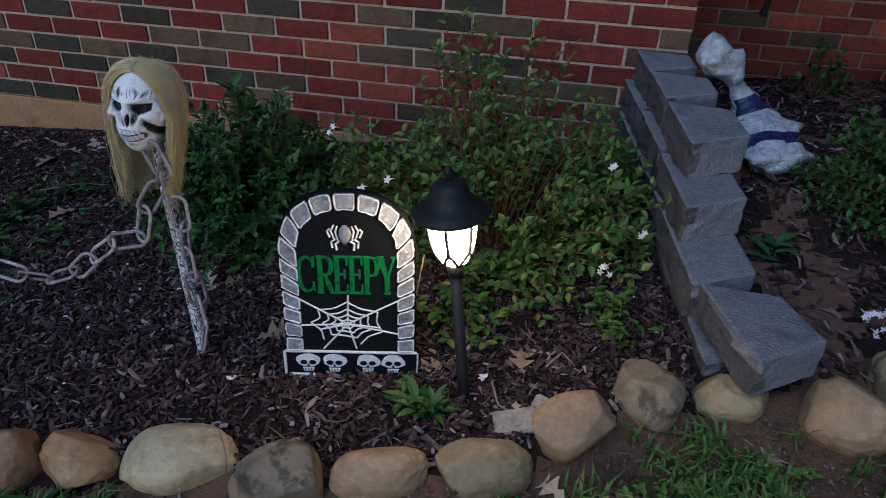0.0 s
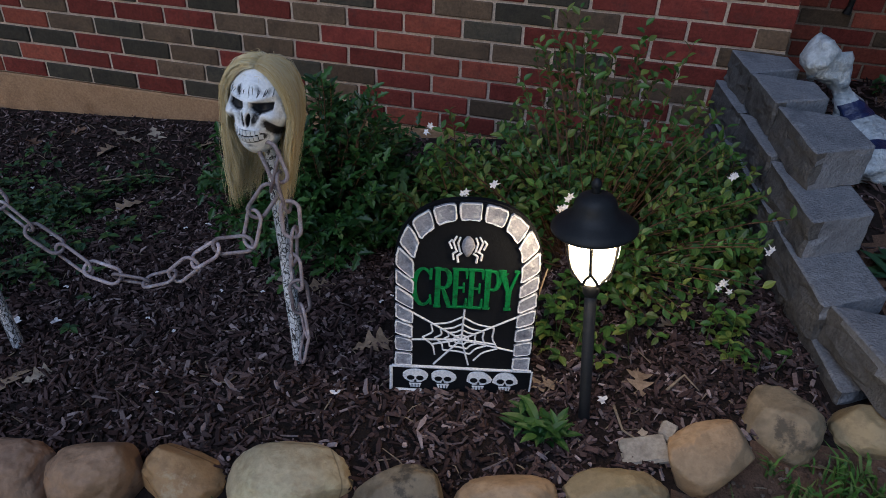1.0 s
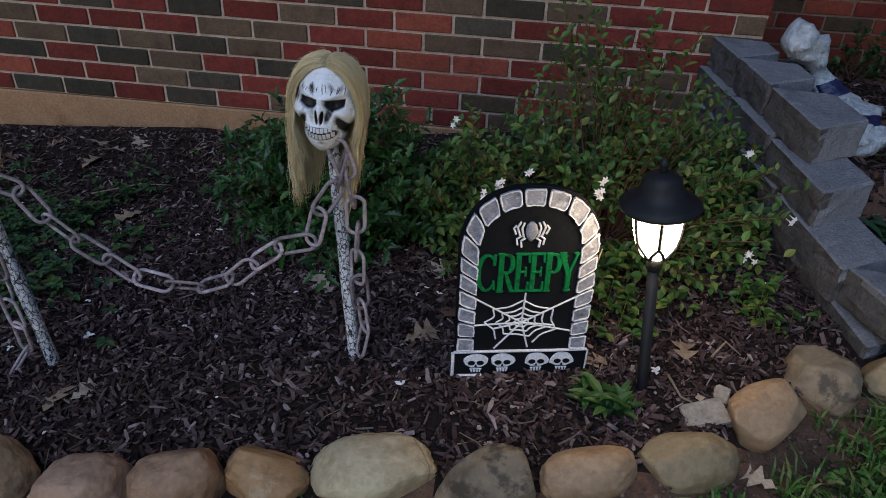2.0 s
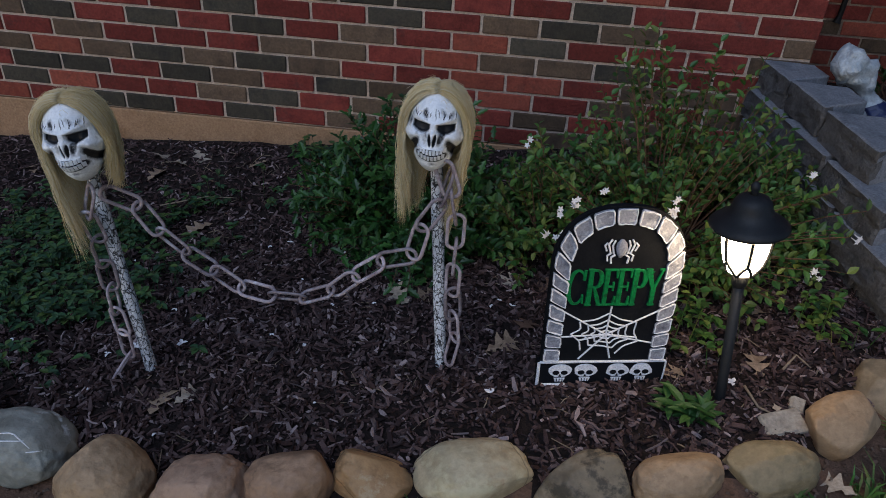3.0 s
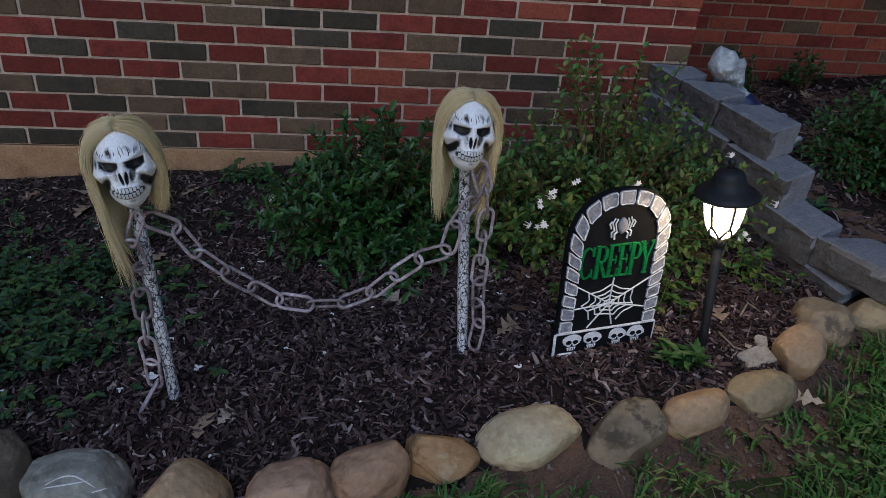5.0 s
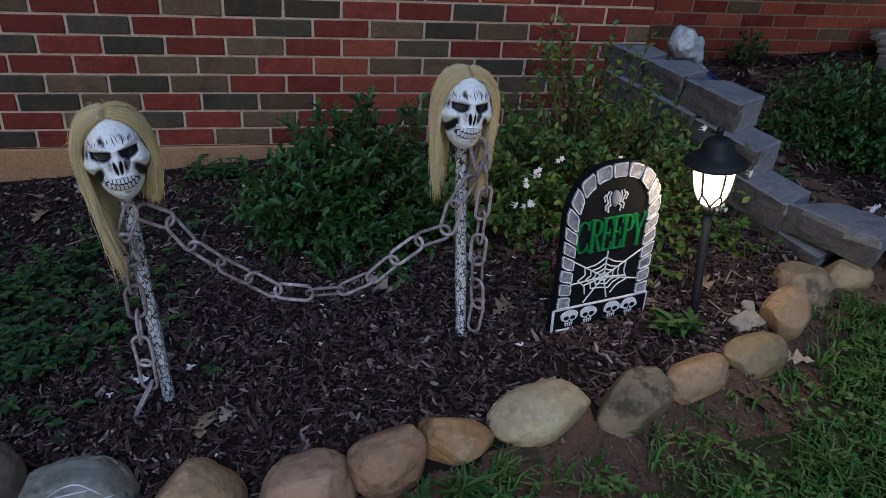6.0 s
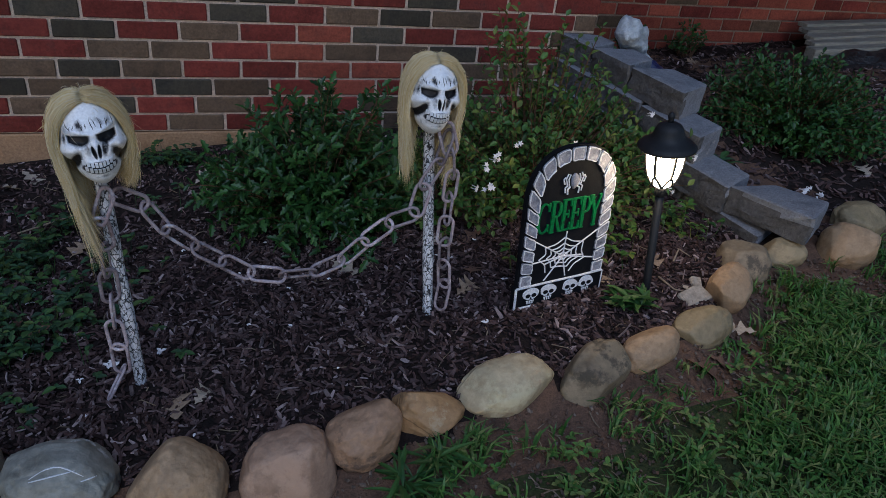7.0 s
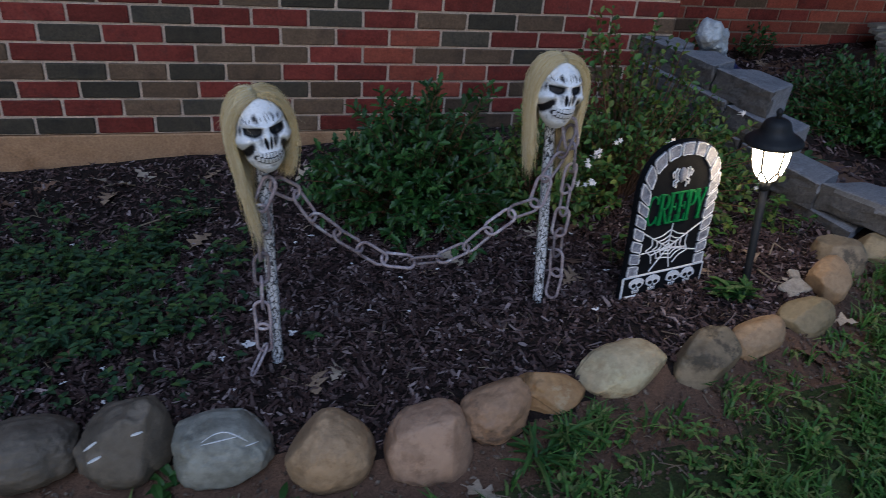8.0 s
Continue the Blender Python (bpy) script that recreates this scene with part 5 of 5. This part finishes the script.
# fallen oak leaves
DEAD = [material("dry_tan_leaf", [(0.25, 0.175, 0.115), (0.32, 0.235, 0.16), (0.19, 0.13, 0.085)], 30, 0.75, 0.3, 160, depth=0.003),
        material("dry_brown_leaf", [(0.13, 0.075, 0.05), (0.18, 0.11, 0.075), (0.10, 0.058, 0.04)], 30, 0.75, 0.3, 160, depth=0.003),
        material("pale_dry_leaf", [(0.36, 0.30, 0.23), (0.44, 0.37, 0.29), (0.28, 0.23, 0.17)], 30, 0.75, 0.3, 160, depth=0.003)]


def oak_leaf(seed):
    r2 = random.Random(seed)
    n = 25
    curl, twist = r2.uniform(0.15, 0.55), r2.uniform(-0.4, 0.4)
    verts, faces = [], []
    for i in range(n):
        u = i / (n - 1)
        lobes = 0.62 + 0.38 * math.cos(u * math.pi * 7 + r2.uniform(-0.3, 0.3))
        w = max(0.02, math.sin(math.pi * min(1, u ** 0.8)) * 0.36 * lobes) if u > 0.16 else 0.018
        for k, sgn in enumerate((-1, -0.5, 0, 0.5, 1)):
            skew = -0.06 * abs(sgn) * math.cos(u * 22)
            x, y = u - 0.5 + skew * w * 2, sgn * w
            z = curl * (abs(y) ** 1.5) + twist * y * (u - 0.5) + 0.16 * curl * math.sin(3 * u)
            verts.append((x, y, z + 0.012))
    for i in range(n - 1):
        for k in range(4):
            a = i * 5 + k
            faces.append((a, a + 1, a + 6, a + 5))
    return verts, faces


SPOTS = [(-0.905, -0.68, 0.10, 0), (-1.25, -0.2, 0.12, 2), (-1.18, -0.24, 0.10, 2), (-1.12, -0.18, 0.1, 2), (-1.22, -0.33, 0.11, 0), (-0.88, -0.22, 0.09, 0),
         (-0.55, -0.30, 0.10, 2), (-0.62, -1.48, 0.10, 0), (-0.57, -1.46, 0.07, 2), (0.10, -0.93, 0.085, 2), (0.66, -1.40, 0.07, 2), (0.735, -1.52, 0.085, 2),
         (0.55, -1.64, 0.10, 1), (0.62, -1.62, 0.09, 1), (0.0, -1.70, 0.07, 0), (-0.33, -1.84, 0.10, 2), (-0.95, -1.15, 0.10, 1), (-1.02, -1.10, 0.09, 1),
         (-1.2, -1.25, 0.09, 1), (0.47, -1.28, 0.08, 0), (1.13, -1.38, 0.09, 2), (0.98, -1.35, 0.07, 0)]
pick = random.Random(58)
for x0, x1, y0, y1, count in ((1.3, 2.4, 0.2, 0.75, 8), (1.5, 2.4, -1.0, -0.2, 8), (-1.75, -1.3, -0.6, -0.12, 4), (-0.3, 0.95, -1.25, -0.95, 9), (0.6, 1.3, -1.6, -1.4, 3)):
    SPOTS += [(pick.uniform(x0, x1), pick.uniform(y0, y1), pick.uniform(0.06, 0.1), pick.choice((0, 0, 1, 1, 2))) for _ in range(count)]
LEAF_MESH = {}
for k in range(4):
    v, f = oak_leaf(k)
    for c in range(3):
        me = bpy.data.meshes.new("blade")
        me.from_pydata(v, [], f)
        me.polygons.foreach_set("use_smooth", [True] * len(me.polygons))
        me.materials.append(DEAD[c])
        LEAF_MESH[(k, c)] = me
r2 = random.Random(9)
NAMES = ("dry curled tan oak leaf lying on the ground", "dry dark brown oak leaf lying on the ground", "pale bleached oak leaf lying on the ground")
for k, (x, y, size, c) in enumerate(SPOTS):
    ob = new("fallen_leaf", LEAF_MESH[(k % 4, c)])
    ob.matrix_basis = pose(*gz(x, y, 0.004), r2.uniform(-22, 22), r2.uniform(-22, 22), r2.uniform(0, 360)) @ Matrix.Diagonal((size, size, size, 1))
    tagged(ob, NAMES[c], "leaf", "fallen leaves")

# white fallen petals and chips
s = Soup()
for k in range(46):
    x, y = r2.uniform(-1.3, 0.95), r2.uniform(-1.6, -0.6)
    if not in_bed(x, y):
        continue
    for j in range(r2.randint(1, 3)):
        a = r2.uniform(0, 6.3)
        leaf(s, Vector(gz(x, y, 0.012)), Vector((math.cos(a), math.sin(a), 0.2)), Vector((0, 0, 1)), r2.uniform(0.007, 0.013), 0.006, 0.2)
for x, y in ((0.079, -1.421), (0.582, -1.315), (-0.76, -1.30), (-0.755, -1.315), (-0.77, -1.31), (-0.66, -1.294)):
    for j in range(4):
        a = r2.uniform(0, 6.3)
        leaf(s, Vector(gz(x, y, 0.014)), Vector((math.cos(a), math.sin(a), 0.4)), Vector((0, 0, 1)), 0.014, 0.009, 0.2)
tagged(link_mesh("fallen_petals", s.v, s.f, PETAL), "white petals fallen on the dark mulch", "petals", kind="stuff")

# pale broken slate by the lamp
SLATE = material("pale_stone_flake", [(0.34, 0.30, 0.25), (0.42, 0.38, 0.32), (0.26, 0.23, 0.19)], 20, 0.85, 0.5, 120)
for x, y, l, w, yaw, lab in ((0.66, -1.415, 0.085, 0.055, 20, "flat pale stone flake beside the lamp"), (0.70, -1.36, 0.035, 0.03, 70, "small pale stone flake on the mulch"),
                             (0.82, -1.365, 0.05, 0.03, -40, "white stone flake behind a border rock")):
    bm = box(-l / 2, l / 2, -w / 2, w / 2, 0.0, 0.014, 0.004)
    for v in bm.verts:
        v.co += 0.007 * noise.noise_vector(v.co * 40 + Vector((x * 9, y * 9, 0)))
    ob = part("stone_flake", bm, SLATE, None, lab)
    tagged(ob, category="stone").matrix_basis = pose(*gz(x, y, 0.002), 8, -8, yaw)

# dry twigs
for pts in (((0.60, -1.33, 0.02), (0.62, -1.38, 0.012), (0.655, -1.40, 0.01)), ((0.70, -1.25, 0.01), (0.73, -1.22, 0.03), (0.76, -1.24, 0.012)),
            ((-1.1, -0.55, 0.01), (-0.95, -0.5, 0.02), (-0.85, -0.49, 0.02)), ((0.385, -1.24, 0.0), (0.415, -1.25, 0.12), (0.44, -1.25, 0.27))):
    p = [Vector(gz(x, y, z)) for x, y, z in pts]
    v, f = tube([p[0], p[0].lerp(p[1], 0.5), p[1], p[1].lerp(p[2], 0.5), p[2]], [0.003, 0.0027, 0.0024, 0.002, 0.0014], 6)
    tagged(link_mesh("twig", v, f, STRAW, smooth=True), "thin pale dry twig lying on the mulch", "twig")

# ---------------------------------------------------------------- lawn
GRASS = leaf_material("grass_blade", [(0.034, 0.092, 0.017), (0.062, 0.15, 0.026), (0.11, 0.21, 0.04), (0.044, 0.115, 0.02), (0.17, 0.21, 0.065), (0.027, 0.074, 0.014)], 0.5)
r2 = random.Random(31)
s = Soup()
tufts = 0
while tufts < 21000:
    x, y = r2.uniform(-1.5, 2.9), r2.uniform(-2.75, -0.95)
    out = border(x) - y
    if out < 0.05 or (x < -0.2 and out < 0.12):
        continue
    cover = out * 2.3 - 0.50 + 1.3 * wobble((x, y, 2), 4.5) + 1.2 * wobble((x, y, 6), 13)
    if x > 0.75:
        cover += 0.35
    tufts += 0.15
    if r2.random() > max(0.03, min(1.0, cover)):
        continue
    tufts += 0.85
    g = Vector(gz(x, y))
    tall = 1.0 + 0.6 * wobble((x, y, 12), 7.0)
    for k in range(7):
        a, lean = r2.uniform(0, 6.28), r2.uniform(0.2, 1.3)
        l, w = r2.uniform(0.022, 0.062) * tall, r2.uniform(0.0030, 0.0072)
        d = Vector((math.cos(a), math.sin(a), 0))
        sd = Vector((-d.y, d.x, 0)) * w / 2
        root = g + Vector((r2.uniform(-0.014, 0.014), r2.uniform(-0.014, 0.014), 0))
        mid = root + d * (l * 0.35 * lean) + Vector((0, 0, l * 0.62))
        tip = root + d * (l * 0.95 * lean) + Vector((0, 0, l * (0.98 - 0.35 * lean)))
        s.add([root - sd, root + sd, mid + sd, mid - sd, tip], [(0, 1, 2, 3), (3, 2, 4)])
tagged(link_mesh("grass", s.v, s.f, GRASS), "short patchy green lawn grass", "grass", kind="stuff")
s = Soup()
tufts = 0
while tufts < 12000:
    x, y = r2.uniform(-5, 6), r2.uniform(-6, -1.0)
    if border(x) - y < 0.15 or -1.45 < x < 2.8 and y > -2.7:
        continue
    tufts += 1
    g = Vector(gz(x, y))
    for k in range(6):
        a, lean = r2.uniform(0, 6.28), r2.uniform(0.2, 1.3)
        l, w = r2.uniform(0.03, 0.06), r2.uniform(0.005, 0.009)
        d = Vector((math.cos(a), math.sin(a), 0))
        sd = Vector((-d.y, d.x, 0)) * w / 2
        root = g + Vector((r2.uniform(-0.03, 0.03), r2.uniform(-0.03, 0.03), 0))
        mid = root + d * (l * 0.35 * lean) + Vector((0, 0, l * 0.62))
        tip = root + d * (l * 0.95 * lean) + Vector((0, 0, l * (0.98 - 0.35 * lean)))
        s.add([root - sd, root + sd, mid + sd, mid - sd, tip], [(0, 1, 2, 3), (3, 2, 4)])
tagged(link_mesh("grass", s.v, s.f, GRASS), "coarser lawn grass farther from the bed", "grass", kind="stuff")
patch2 = Soup()
for k in range(5200):
    x, y = r2.uniform(-1.2, 2.6), r2.uniform(-2.5, -1.1)
    out = border(x) - y
    if out < 0.1 or wobble((x, y, 9), 5.0) < 0.0:
        continue
    p = Vector(gz(x, y, r2.uniform(0.008, 0.03)))
    for j in range(3):
        a = j * 2.1 + k
        leaf(patch2, p, Vector((math.cos(a), math.sin(a), 0.3)), Vector((0, 0, 1)), r2.uniform(0.010, 0.02), 0.011, 0.1)
tagged(link_mesh("clover", patch2.v, patch2.f, GRASS), "clover and small weeds in the lawn", "clover", kind="stuff")

# ---------------------------------------------------------------- wall bricks
ROWS_OF_BRICK = {  # course: (first joint, colours from left to right)
    1: (-8.5, "brrdrrdrbdbrr"), 0: (-8, "rdrdrbrodrrrb"), -1: (-8.5, "brrrbbrobbdrr"), -2: (-9, "obdbdbrroorbb"),
    -3: (-8.5, "drdbrdbrorbrb"), -4: (-9, "orrbdrbrrbrbr"), -5: (-8.5, "ddrdrbrorbbrb"),
}


def brick_mesh(w, h, d, seed):
    rnd = random.Random(seed)
    bm = box(0.005, w - 0.005, 0.0, d, 0.005, h - 0.005, 0.0028)
    for v in bm.verts:
        if v.co.y < d / 2:
            v.co += Vector((rnd.uniform(-1, 1), rnd.uniform(-1, 0.6), rnd.uniform(-1, 1))) * 0.0011
    me = bpy.data.meshes.new("brick")
    bm.to_mesh(me)
    bm.free()
    return me


BRICK_MESH = {(c, s, k): brick_mesh(PITCH * s, COURSE, 0.03, k) for c in "robd" for s in (1.0, 0.5) for k in range(3)}
for (c, s, k), me in BRICK_MESH.items():
    me.materials.append(BRICK[c])


def lay(parent, x, y, z, colour, share, rnd):
    ob = new("brick", BRICK_MESH[(colour, share, rnd.randrange(3))])
    ob.parent = parent
    ob.location = (x, y - 0.004 + rnd.uniform(-0.0015, 0.0015), z)
    return ob


rnd = random.Random(11)
rest = {c: ([], []) for c in "robd"}


def joined(x, y, z, w, colour):
    vs, fs = rest[colour]
    n = len(vs)
    for yy, g in ((y - 0.004, 0.005), (y + 0.02, 0.004)):
        vs += [(x + g, yy, z + g), (x + w - g, yy, z + g), (x + w - g, yy, z + COURSE - g), (x + g, yy, z + COURSE - g)]
    fs += [(n, n + 1, n + 2, n + 3), (n, n + 4, n + 5, n + 1), (n + 1, n + 5, n + 6, n + 2), (n + 2, n + 6, n + 7, n + 3), (n + 3, n + 7, n + 4, n)]


for course in range(-5, 33):
    z = (course + 5) * COURSE
    half = course % 2
    shift = 0.035 if course in (-4, -5) else 0.0
    first, colours = ROWS_OF_BRICK.get(course, (None, ""))
    n = -38.0 + 0.5 * half
    while n * PITCH < CORNER - 0.03:
        x = n * PITCH + shift
        i = int(round(n - first)) if first is not None else -1
        colour = colours[i] if 0 <= i < len(colours) else rnd.choice("rrrrbbbodd")
        end = CORNER - x
        if end < PITCH * 0.75:
            share, w = 0.5, PITCH * 0.5
            x = CORNER - w if end > w * 0.8 else x
            if end < w * 0.8:
                break
        else:
            share, w = 1.0, PITCH
        if x > -2.75 and course < 8:
            lay(wall_main, x, 0.0, z, colour, share, rnd)
        else:
            joined(x, 0.0, z, w, colour)
        n += 1
for course in range(-2, 36):
    z = (course + 1) * COURSE
    x = CORNER + (0.0 if course % 2 else -PITCH / 2)
    while x < 6.8:
        if x > CORNER - 0.01:
            colour = rnd.choice("oooorrb")
            if x < 4.2 and course < 10:
                lay(wall_recess, x, BACK, z, colour, 1.0, rnd)
            else:
                joined(x, BACK, z, PITCH, colour)
        x += PITCH
for c, (vs, fs) in rest.items():
    tagged(link_mesh("outer_bricks", vs, fs, BRICK[c], wall_main, "bricks of the further wall"), kind="stuff")
